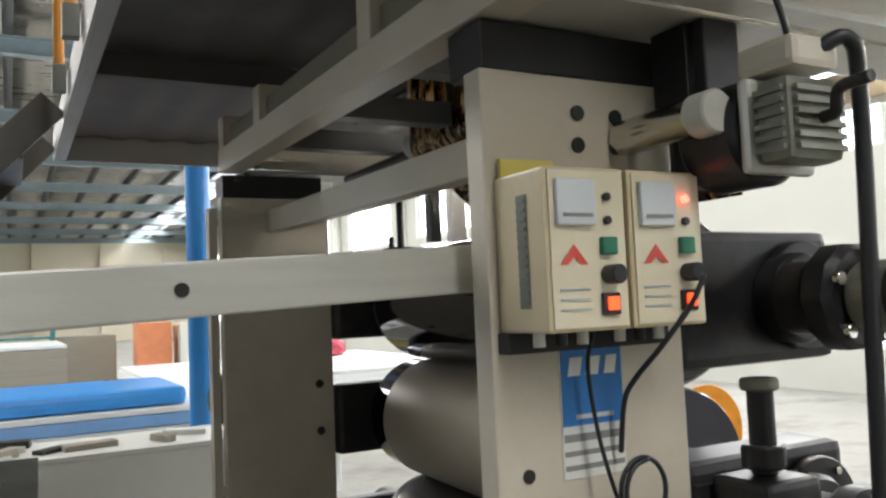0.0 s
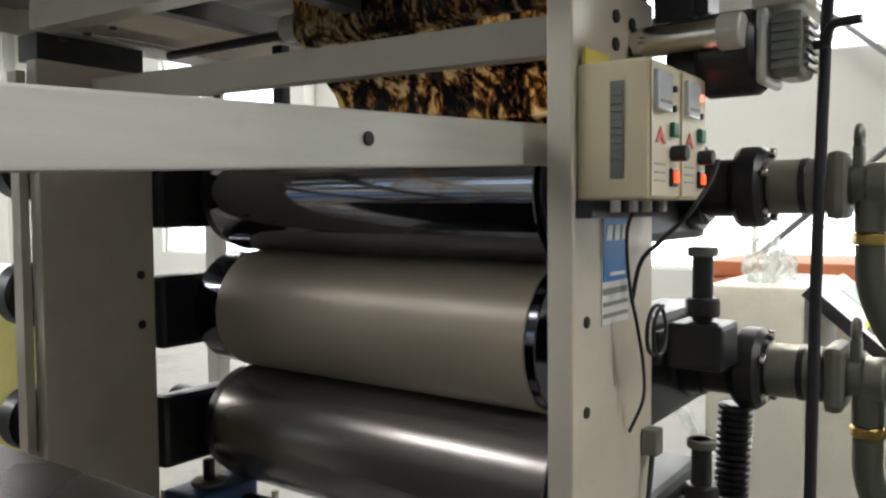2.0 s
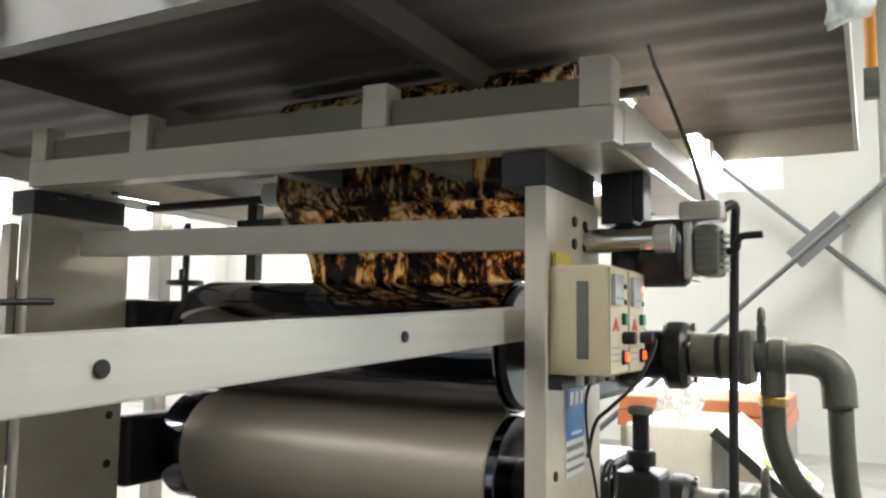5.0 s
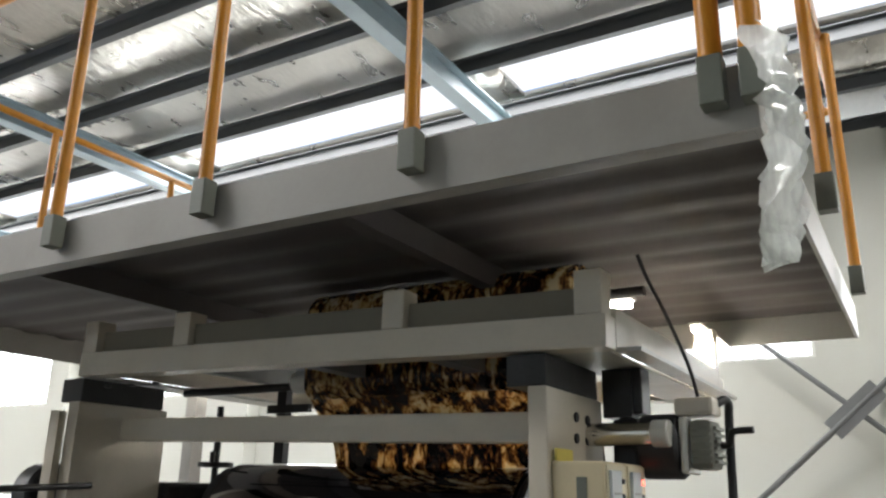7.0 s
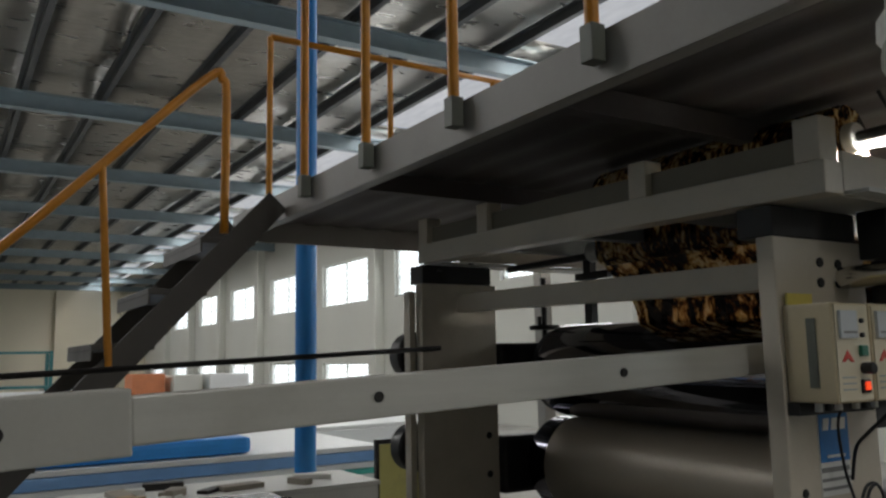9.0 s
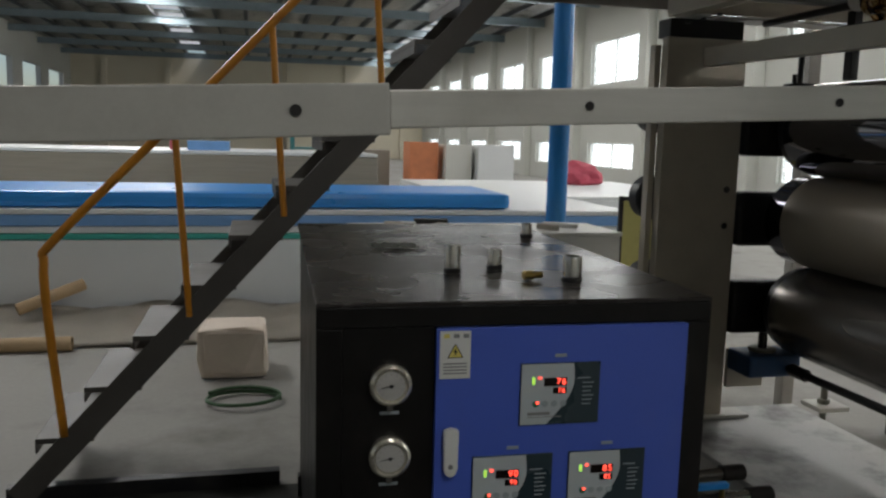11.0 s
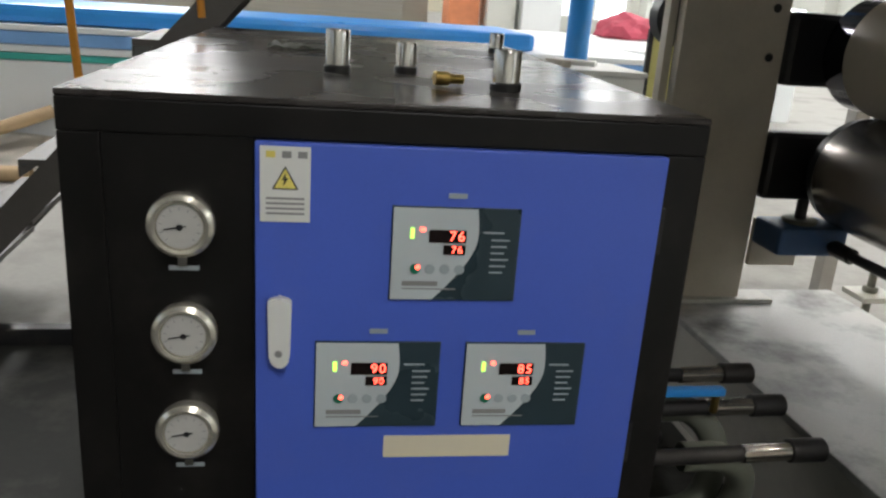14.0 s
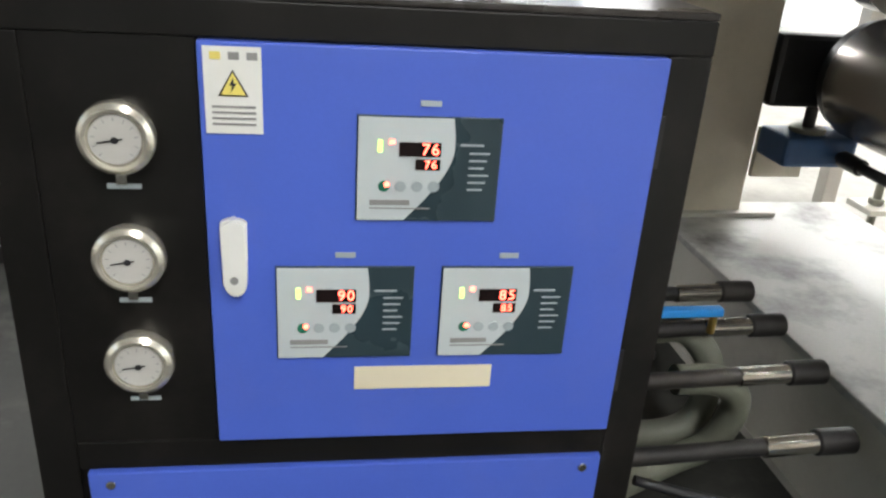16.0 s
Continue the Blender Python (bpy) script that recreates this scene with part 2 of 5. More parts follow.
GUARDYELLOW = material("pale_yellow_guard_paint", (0.66, 0.62, 0.22), 0.5, vary=0.08, dirt=(0.35, 0.32, 0.15), dirt_amount=0.5, dirt_scale=6)
PINK = material("red_cloth", (0.50, 0.08, 0.12), 0.8, vary=0.2)
ORANGEBOARD = material("orange_board", (0.62, 0.22, 0.10), 0.6, vary=0.15)
CLEARFILM = clear("clear_film", (0.90, 0.92, 0.90), 0.50, 0.18)
OUTDOORS = glow("bright_overcast", (0.95, 0.98, 1.0), 3.2)
SKYPANE = clear("skylight_sheet", (0.98, 0.96, 0.92), 0.92, 0.02)
PANE = clear("window_pane", (0.97, 0.99, 1.0), 0.25, 0.06)


def gold_foil():
    """Dark brown marble film with gold veins."""
    m = material("gold_marble_film", (0.03, 0.015, 0.008), 0.25, 0.1, vary=0.3, bump=0.0)
    nt = m.node_tree
    n, l = nt.nodes, nt.links
    p = n["Principled BSDF"]
    co = n.new("ShaderNodeTexCoord")
    w = n.new("ShaderNodeTexNoise")
    w.inputs["Scale"].default_value, w.inputs["Detail"].default_value, w.inputs["Distortion"].default_value = 8.5, 6, 1.6
    mp = n.new("ShaderNodeMapping")
    mp.inputs["Scale"].default_value = (1.0, 1.0, 0.5)
    l.new(co.outputs["Object"], mp.inputs["Vector"])
    l.new(mp.outputs["Vector"], w.inputs["Vector"])
    v = n.new("ShaderNodeTexNoise")
    v.inputs["Scale"].default_value, v.inputs["Detail"].default_value, v.inputs["Distortion"].default_value = 42.0, 5, 1.2
    l.new(mp.outputs["Vector"], v.inputs["Vector"])
    mul = n.new("ShaderNodeMath")
    mul.operation = "MULTIPLY_ADD"
    l.new(v.outputs["Fac"], mul.inputs[0])
    mul.inputs[1].default_value = 0.55
    l.new(w.outputs["Fac"], mul.inputs[2])
    r = n.new("ShaderNodeValToRGB")
    e = r.color_ramp.elements
    e[0].position, e[0].color = 0.69, (0.014, 0.009, 0.006, 1)
    e[1].position, e[1].color = 0.93, (0.90, 0.78, 0.50, 1)
    for pos, c in ((0.76, (0.07, 0.032, 0.014, 1)), (0.81, (0.36, 0.17, 0.05, 1)), (0.85, (0.72, 0.48, 0.19, 1))):
        x = e.new(pos)
        x.color = c
    l.new(mul.outputs[0], r.inputs["Fac"])
    l.new(r.outputs["Color"], p.inputs["Base Color"])
    return m


GOLD = gold_foil()


# ---- mesh helpers ----
def box(bm, x0, x1, y0, y1, z0, z1, bevel=0.0, m=None):
    r = bmesh.ops.create_cube(bm, size=1.0)
    vs = r["verts"]
    for v in vs:
        v.co = Vector((x0 + (v.co.x + 0.5) * (x1 - x0), y0 + (v.co.y + 0.5) * (y1 - y0), z0 + (v.co.z + 0.5) * (z1 - z0)))
    if bevel:
        es = {e for v in vs for e in v.link_edges}
        r = bmesh.ops.bevel(bm, geom=list(es), offset=bevel, segments=2, affect="EDGES", profile=0.6)
        vs = list({v for f in r["faces"] for v in f.verts} | {v for v in vs if v.is_valid})
    if m:
        bmesh.ops.transform(bm, matrix=m, verts=[v for v in vs if v.is_valid])
    return bm


def ring_frame(d):
    d = d.normalized()
    a = Vector((0, 0, 1)) if abs(d.z) < 0.9 else Vector((1, 0, 0))
    u = d.cross(a).normalized()
    return u, u.cross(d).normalized()


def lathe(bm, p0, p1, profile, n=24, cap=True):
    """A turned body along p0-p1; profile: (share of the length, radius)."""
    p0, p1 = Vector(p0), Vector(p1)
    u, w = ring_frame(p1 - p0)
    rings = []
    for s, r in profile:
        c = p0.lerp(p1, s)
        rings.append([bm.verts.new(c + u * (r * math.cos(2 * math.pi * i / n)) + w * (r * math.sin(2 * math.pi * i / n))) for i in range(n)])
    for a, b in zip(rings, rings[1:]):
        for i in range(n):
            f = bm.faces.new((a[i], a[(i + 1) % n], b[(i + 1) % n], b[i]))
            f.smooth = True
    if cap:
        bm.faces.new(list(reversed(rings[0])))
        bm.faces.new(rings[-1])
    bm.normal_update()
    for ring in rings:
        for i in range(n):
            e = bm.edges.get((ring[i], ring[(i + 1) % n]))
            if e and len(e.link_faces) == 2 and e.link_faces[0].normal.dot(e.link_faces[1].normal) < 0.9:
                e.smooth = False
    return bm


def cyl(bm, p0, p1, r, n=24, lip=0.0):
    length = (Vector(p1) - Vector(p0)).length
    e = min(0.45, (lip or min(r * 0.12, length * 0.2)) / length)
    k = r - e * length * 0.8
    return lathe(bm, p0, p1, [(0, k), (e, r), (1 - e, r), (1, k)], n)


def sweep(bm, pts, r, n=10, flat=1.0):
    """A round bar, pipe or cable through smooth points."""
    pts = [Vector(p) for p in pts]
    rings, u = [], None
    for i, p in enumerate(pts):
        d = (pts[min(i + 1, len(pts) - 1)] - pts[max(i - 1, 0)]).normalized()
        if u is None:
            u, w = ring_frame(d)
        else:
            u = (u - d * u.dot(d)).normalized()
            w = u.cross(d).normalized()
        rings.append([bm.verts.new(p + u * (r * math.cos(2 * math.pi * k / n)) + w * (r * flat * math.sin(2 * math.pi * k / n))) for k in range(n)])
    for a, b in zip(rings, rings[1:]):
        for k in range(n):
            f = bm.faces.new((a[k], a[(k + 1) % n], b[(k + 1) % n], b[k]))
            f.smooth = True
    bm.faces.new(list(reversed(rings[0])))
    bm.faces.new(rings[-1])
    return bm


def curve(pts, steps=8):
    """Points of a smooth line through pts."""
    pts = [Vector(p) for p in pts]
    q = [pts[0] * 2 - pts[1]] + pts + [pts[-1] * 2 - pts[-2]]
    out = []
    for a, b, c, d in zip(q, q[1:], q[2:], q[3:]):
        for i in range(steps):
            t = i / steps
            out.append(0.5 * ((2 * b) + (c - a) * t + (2 * a - 5 * b + 4 * c - d) * t * t + (3 * b - a - 3 * c + d) * t ** 3))
    return out + [pts[-1]]


def prism(bm, outline, depth, m):
    """A plate: outline in the local x-z plane, depth along +y."""
    a = [bm.verts.new(m @ Vector((x, 0, z))) for x, z in outline]
    b = [bm.verts.new(m @ Vector((x, depth, z))) for x, z in outline]
    bm.faces.new(a)
    bm.faces.new(list(reversed(b)))
    n = len(a)
    for i in range(n):
        bm.faces.new((a[(i + 1) % n], a[i], b[i], b[(i + 1) % n]))
    return bm


def finish(bm):
    bmesh.ops.recalc_face_normals(bm, faces=bm.faces)
    me = bpy.data.meshes.new("mesh")
    bm.to_mesh(me)
    bm.free()
    return me


def part(name, bm, mat, parent=None, label=""):
    me = finish(bm) if isinstance(bm, bmesh.types.BMesh) else bm
    me.name = name
    if not me.materials:
        me.materials.append(mat)
    ob = new(name, me)
    if parent:
        ob.parent = parent
    if label:
        ob["label"] = label
    return ob


def thing(name, label, category, m=None, group="", kind=""):
    ob = new(name)
    ob.empty_display_size = 0.05
    if m:
        ob.matrix_world = m
    return tagged(ob, label, category, group, kind)


def solid(name, bm, mat, label, category, group="", kind=""):
    return tagged(part(name, bm, mat), label, category, group, kind)


def B(*a, **k):
    return box(bmesh.new(), *a, **k)


def C(*a, **k):
    return cyl(bmesh.new(), *a, **k)


def S(*a, **k):
    return sweep(bmesh.new(), *a, **k)


def words(name, text, size, mat, m, parent):
    """Readable characters as a thin mesh."""
    cu = bpy.data.curves.new(name, "FONT")
    cu.body, cu.size, cu.align_x, cu.align_y, cu.extrude = text, size, "CENTER", "CENTER", 0.0004
    tmp = new(name, cu)
    me = bpy.data.meshes.new_from_object(tmp)
    bpy.data.objects.remove(tmp)
    me.transform(m)
    me.materials.clear()
    me.materials.append(mat)
    return part(name, me, mat, parent)


UPRIGHT = pose(0, 0, 0, 90, 0, 0)


# ---- the hall ----
def build_hall():
    bm = bmesh.new()
    box(bm, -14, 11.6, -12, NORTH, -0.2, 0.0)
    solid("floor", bm, CONCRETE, "dusty stained concrete factory floor", "floor", kind="structure")

    # east wall: solid bands with two rows of openings
    wall = thing("wall_east", "white factory wall with pilasters and two rows of windows", "wall", kind="structure")
    lo, hi = (0.7, 1.65), (3.82, 5.45)
    for z0, z1 in ((0, lo[0]), (lo[1], hi[0]), (hi[1], ROOF_Z)):
        part("wall_band", B(11.3, 11.6, -12, NORTH, z0, z1), WALLPAINT, wall)
    edges = [-12.0] + [v for y in WIN_Y for v in (y - 2.0, y + 2.0)] + [NORTH]
    for z0, z1 in (lo, hi):
        for a, b in zip(edges[0::2], edges[1::2]):
            if b > a:
                part("wall_pier", B(11.3, 11.6, a, b, z0, z1), WALLPAINT, wall)
    for y in WIN_Y:
        part("pilaster", B(10.95, 11.298, y - 3.25, y - 2.75, 0, ROOF_Z), WALLPAINT, wall)
    for i, y in enumerate(WIN_Y):
        for j, (z0, z1) in enumerate((lo, hi)):
            w = thing("window_%d" % (2 * i + j + 1), "bright daylit window with a thin pale frame", "window", kind="structure")
            for a, b in ((y - 1.998, y - 1.94), (y - 0.03, y + 0.03), (y + 1.94, y + 1.998)):
                part("window_frame", B(11.42, 11.48, a, b, z0 + 0.002, z1 - 0.002), WHITE, w)
            for a, b in ((z0 + 0.002, z0 + 0.05), (z1 - 0.05, z1 - 0.002)):
                for c, d in ((y - 1.938, y - 0.032), (y + 0.032, y + 1.938)):
                    part("window_frame", B(11.42, 11.48, c, d, a, b), WHITE, w)
            for c, d in ((y - 1.938, y - 0.032), (y + 0.032, y + 1.938)):
                p = part("pane", B(11.445, 11.45, c, d, z0 + 0.052, z1 - 0.052), PANE, w)
                p.visible_shadow = False
    # cross brace of flat bars in front of the east wall
    br = thing("cross_brace", "grey steel cross bracing with a gusset plate before the wall", "brace", kind="structure")
    for s in (-1, 1):
        part("brace_bar", S([(10.9 + 0.05 * s, 1.2 - 3.25, 3.0 - s * 2.9), (10.9 + 0.05 * s, 1.2 + 3.25, 3.0 + s * 2.9)], 0.10, 6, flat=0.45), BRACE, br)
    bm = B(-0.012, 0.012, -0.42, 0.42, -0.15, 0.15, bevel=0.003, m=pose(10.80, 1.2, 3.0, -41.7, 0, 0))
    part("gusset", bm, BRACE, br)
    bm = bmesh.new()
    box(bm, -14, 11.6, NORTH, NORTH + 0.3, 0, ROOF_Z)
    solid("wall_north", bm, CREAMWALL, "cream painted end wall of the hall", "wall", kind="structure")
    solid("wall_south", B(-14, 11.6, -12.3, -12, 0, ROOF_Z), WALLPAINT, "plain white painted end wall", "wall", kind="structure")
    # out of view; its high openings are added to let in fill light
    west = thing("wall_west", "unseen white side wall with an added row of high openings", "wall", kind="structure")
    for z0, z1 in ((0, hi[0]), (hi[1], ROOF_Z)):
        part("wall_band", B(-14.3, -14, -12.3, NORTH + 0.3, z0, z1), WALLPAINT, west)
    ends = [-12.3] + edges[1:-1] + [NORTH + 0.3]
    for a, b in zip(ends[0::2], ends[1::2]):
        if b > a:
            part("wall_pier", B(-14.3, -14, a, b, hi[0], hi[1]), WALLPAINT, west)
    solid("backdrop", B(14.5, 14.6, -20, 75, -1, 9), OUTDOORS, "bright overcast daylight beyond the windows", "backdrop", kind="structure")
    solid("ground", B(-30, 30, -40, 80, -0.3, -0.21), CONCRETE, "pale concrete yard round the hall", "ground", kind="structure")
    for k in range(6):
        solid("wall_pier_%d" % (k + 1), B(-12 + 4.3 * k, -11.6 + 4.3 * k, NORTH - 0.35, NORTH - 0.002, 0, 6.7), CREAMWALL, "cream painted wall pier", "wall", kind="structure")

    # roof: foil-backed sheets between translucent strips
    bm = bmesh.new()
    cuts = ((STRIP_X, -0.88, NORTH), (WEST_X, 5.12, NORTH), (SOUTH_FILL_X, -11.2, -1.8))
    y0, y1 = ROOF_Z + 0.05, ROOF_Z + 0.12
    xs = [-14.3] + sorted(v for xx, a, b in cuts for v in xx) + [11.6]
    for x0, x1 in zip(xs[0::2], xs[1::2]):
        box(bm, x0, x1, -12.3, NORTH + 0.3, y0, y1)
    for (x0, x1), a, b in cuts:
        box(bm, x0, x1, -12.3, a, y0, y1)
        box(bm, x0, x1, b, NORTH + 0.3, y0, y1)
    for y in STRIP_Y[1:]:
        box(bm, STRIP_X[0], STRIP_X[1], y - 0.35, y + 0.35, y0, y1)
        if y > 6:
            box(bm, WEST_X[0], WEST_X[1], y - 0.35, y + 0.35, y0, y1)
    # sag and crumple of the foil
    bmesh.ops.subdivide_edges(bm, edges=[e for e in bm.edges if abs((e.verts[0].co - e.verts[1].co).x) > 6], cuts=40)
    bmesh.ops.subdivide_edges(bm, edges=[e for e in bm.edges if abs((e.verts[0].co - e.verts[1].co).y) > 2], cuts=60)
    for v in bm.verts:
        v.co.z -= 0.05 * noise.noise(v.co * 0.9) + 0.02 * noise.noise(v.co * 3.1)
    for f in bm.faces:
        f.smooth = True
    solid("ceiling", bm, FOIL, "roof lined with crinkled silver insulation foil", "ceiling", kind="structure")
    # west and south panes stand out of view, put in with their lamps
    panes = [(STRIP_X, y + 0.3, y + BAY - 0.3) for y in STRIP_Y[:-1]] + [(WEST_X, y + 0.3, y + BAY - 0.3) for y in STRIP_Y[1:-1]] + [(SOUTH_FILL_X, -11.22, -6.52), (SOUTH_FILL_X, -6.5, -1.78)]
    for i, ((x0, x1), a, b) in enumerate(panes):
        p = solid("skylight_%d" % (i + 1), B(x0 - 0.02, x1 + 0.02, a, b, ROOF_Z + 0.15, ROOF_Z + 0.155), SKYPANE, "translucent roof light strip", "skylight", kind="structure")
        p.visible_shadow = False
    n = 0
    x = -13.2
    while x < 11.2:
        n += 1
        bm = bmesh.new()
        box(bm, x - 0.008, x + 0.008, -12, NORTH, ROOF_Z - 0.17, ROOF_Z + 0.0)
        box(bm, x + 0.008, x + 0.095, -12, NORTH, ROOF_Z - 0.17, ROOF_Z - 0.158)
        box(bm, x - 0.095, x - 0.008, -12, NORTH, ROOF_Z - 0.012, ROOF_Z)
        solid("purlin_%d" % n, bm, PURLIN, "dark grey steel roof purlin", "purlin", kind="structure")
        x += 1.42
    for k in range(-2, 10):
        y = 5.12 + BAY * k
        g = thing("roof_girder_%d" % (k + 3), "pale blue-grey steel roof girder", "girder", kind="structure")
        part("flange", B(-14, 11.3, y - 0.11, y + 0.11, ROOF_Z - 0.19, ROOF_Z - 0.172), RAFTER, g)
        part("web", B(-14, 11.3, y - 0.006, y + 0.006, ROOF_Z - 0.499, ROOF_Z - 0.191), RAFTER, g)
        part("flange", B(-14, 11.3, y - 0.11, y + 0.11, ROOF_Z - 0.518, ROOF_Z - 0.50), RAFTER, g)
    for k in (0,):
        y = 5.12
        c = thing("column_%d" % (k + 1), "round bright blue painted steel column", "column", pose(0.59, y, 0), kind="structure")
        part("shaft", C((0, 0, 0.02), (0, 0, ROOF_Z - 0.52), 0.072, 28, lip=0.004), BLUEPAINT, c)
        part("base_plate", B(-0.16, 0.16, -0.16, 0.16, 0, 0.02, bevel=0.003), BLUEPAINT, c)


# ---- the roll stand ----
PX0, PX1 = 0.225, 0.61          # side plates along x
YN0, YN1 = 1.200, 1.250         # near plate
YF0, YF1 = 2.930, 2.985         # far plate
RX = 0.93                       # roll axis


def build_stand():
    base = thing("machine_plinth", "low wide painted steel machine plinth with a worn top", "plinth")
    part("top_plate", B(0.30, 1.09, 0.75, 3.06, 0.34, 0.365, bevel=0.004), BASEPLATE, base)
    part("side_rail", B(0.31, 0.35, 0.78, 3.04, 0.0, 0.338), GREYPAINT, base)
    part("side_rail", B(1.01, 1.05, 0.78, 3.04, 0.0, 0.338), GREYPAINT, base)
    part("end_rail", B(0.352, 1.008, 3.0, 3.04, 0.0, 0.338), GREYPAINT, base)
    part("end_rail", B(0.352, 1.008, 0.78, 0.82, 0.0, 0.338), GREYPAINT, base)

    st = thing("roll_stand", "tall cream painted steel stand of a three-roll calender", "calender stand")
    for name, y0, y1 in (("near", YN0, YN1), ("far", YF0, YF1)):
        lift = 0.0 if name == "near" else 0.032
        sp = part("side_plate", B(PX0, PX1, y0, y1, 0.366, 2.07 + lift, bevel=0.004), CREAM, st)
        part("foot_plate", B(PX0 - 0.02, PX1 + 0.13, y0 - 0.03, y1 + 0.03, 0.3655, 0.382, bevel=0.003), GREYPAINT, st)
        part("head_block", B(PX0 + 0.008, PX1 - 0.02, y0 + 0.004, y1 + 0.06, 2.071 + lift, 2.150 + lift, bevel=0.004), DARKSTEEL, st, "dark steel head block")
        for z in (1.44, 1.275):
            x = 0.557 if name == "far" else 0.28
            part("bolt_recess", C((x, y0 - 0.0035, z), (x, y0 + 0.001, z), 0.011 if name == "near" else 0.015, 12), DARKSTEEL, sp)
    part("edge_flange", B(PX0 - 0.03, PX0 - 0.002, YF1 + 0.002, YF1 + 0.05, 0.37, 2.07), CREAM, st)
    # the upper members rise a little towards the far plate
    level = pose(0, 1.2, 0, 1.1, 0, 0) @ pose(0, -1.2, 0)
    # tie bar between the plates
    part("tie_bar", B(0.375, 0.425, YN1 + 0.001, YF0 - 0.001, 1.944, 2.022, bevel=0.004, m=level), CREAM, st)
    # top frame of channels
    part("top_channel", B(0.225, 0.30, 1.09, 3.0, 2.154, 2.235, bevel=0.004, m=level), CREAM, st)
    part("top_channel", B(1.42, 1.50, 1.09, 3.0, 2.154, 2.235, bevel=0.004, m=level), CREAM, st)
    for y0 in (1.09, 2.93):
        part("top_channel", B(0.302, 1.418, y0, y0 + 0.012, 2.165, 2.262, m=level), CREAM, st)
        part("channel_flange", B(0.302, 1.418, y0 - 0.06 if y0 < 2 else y0 + 0.014, y0 - 0.001 if y0 < 2 else y0 + 0.07, 2.154, 2.164, m=level), GREYPAINT, st)
        part("underplate", B(0.302, 1.418, y0 + 0.02, y0 + 0.19, 2.156, 2.163, m=level), GREYPAINT, st)
    for k in range(3):
        part("cross_channel", B(0.302, 1.418, 1.62 + 0.45 * k, 1.68 + 0.45 * k, 2.17, 2.23, m=level), BRACE, st)
    for y in (1.10, 1.66, 2.48, 2.93):
        part("prop", B(0.228, 0.298, y, y + 0.07, 2.236, 2.345, bevel=0.003, m=level), CREAM, st)
        part("prop", B(1.425, 1.495, y, y + 0.07, 2.236, 2.413, bevel=0.003, m=level), CREAM, st)
    for y in (1.175, 1.735, 2.555):
        part("slot_rail", B(0.25, 0.262, y, 2.92 if y > 2 else y + (0.48 if y < 1.5 else 0.74), 2.237, 2.306, m=level), OLIVE, st)
    for y in (2.60, 2.72, 2.84):
        part("frame_bolt", C((0.262, y, 2.146), (0.262, y, 2.1535), 0.012, 6), DARKSTEEL, st)
    part("hanger", B(0.56, 0.64, 1.10, 1.18, 2.02, 2.15, bevel=0.003), DARKSTEEL, st)
    for x, z in ((0.408, 2.010), (0.487, 2.008), (0.406, 1.957), (0.485, 1.957)):
        part("socket_bolt", C((x, YN0 - 0.006, z), (x, YN0 - 0.0005, z), 0.013, 14), DARKSTEEL, st)


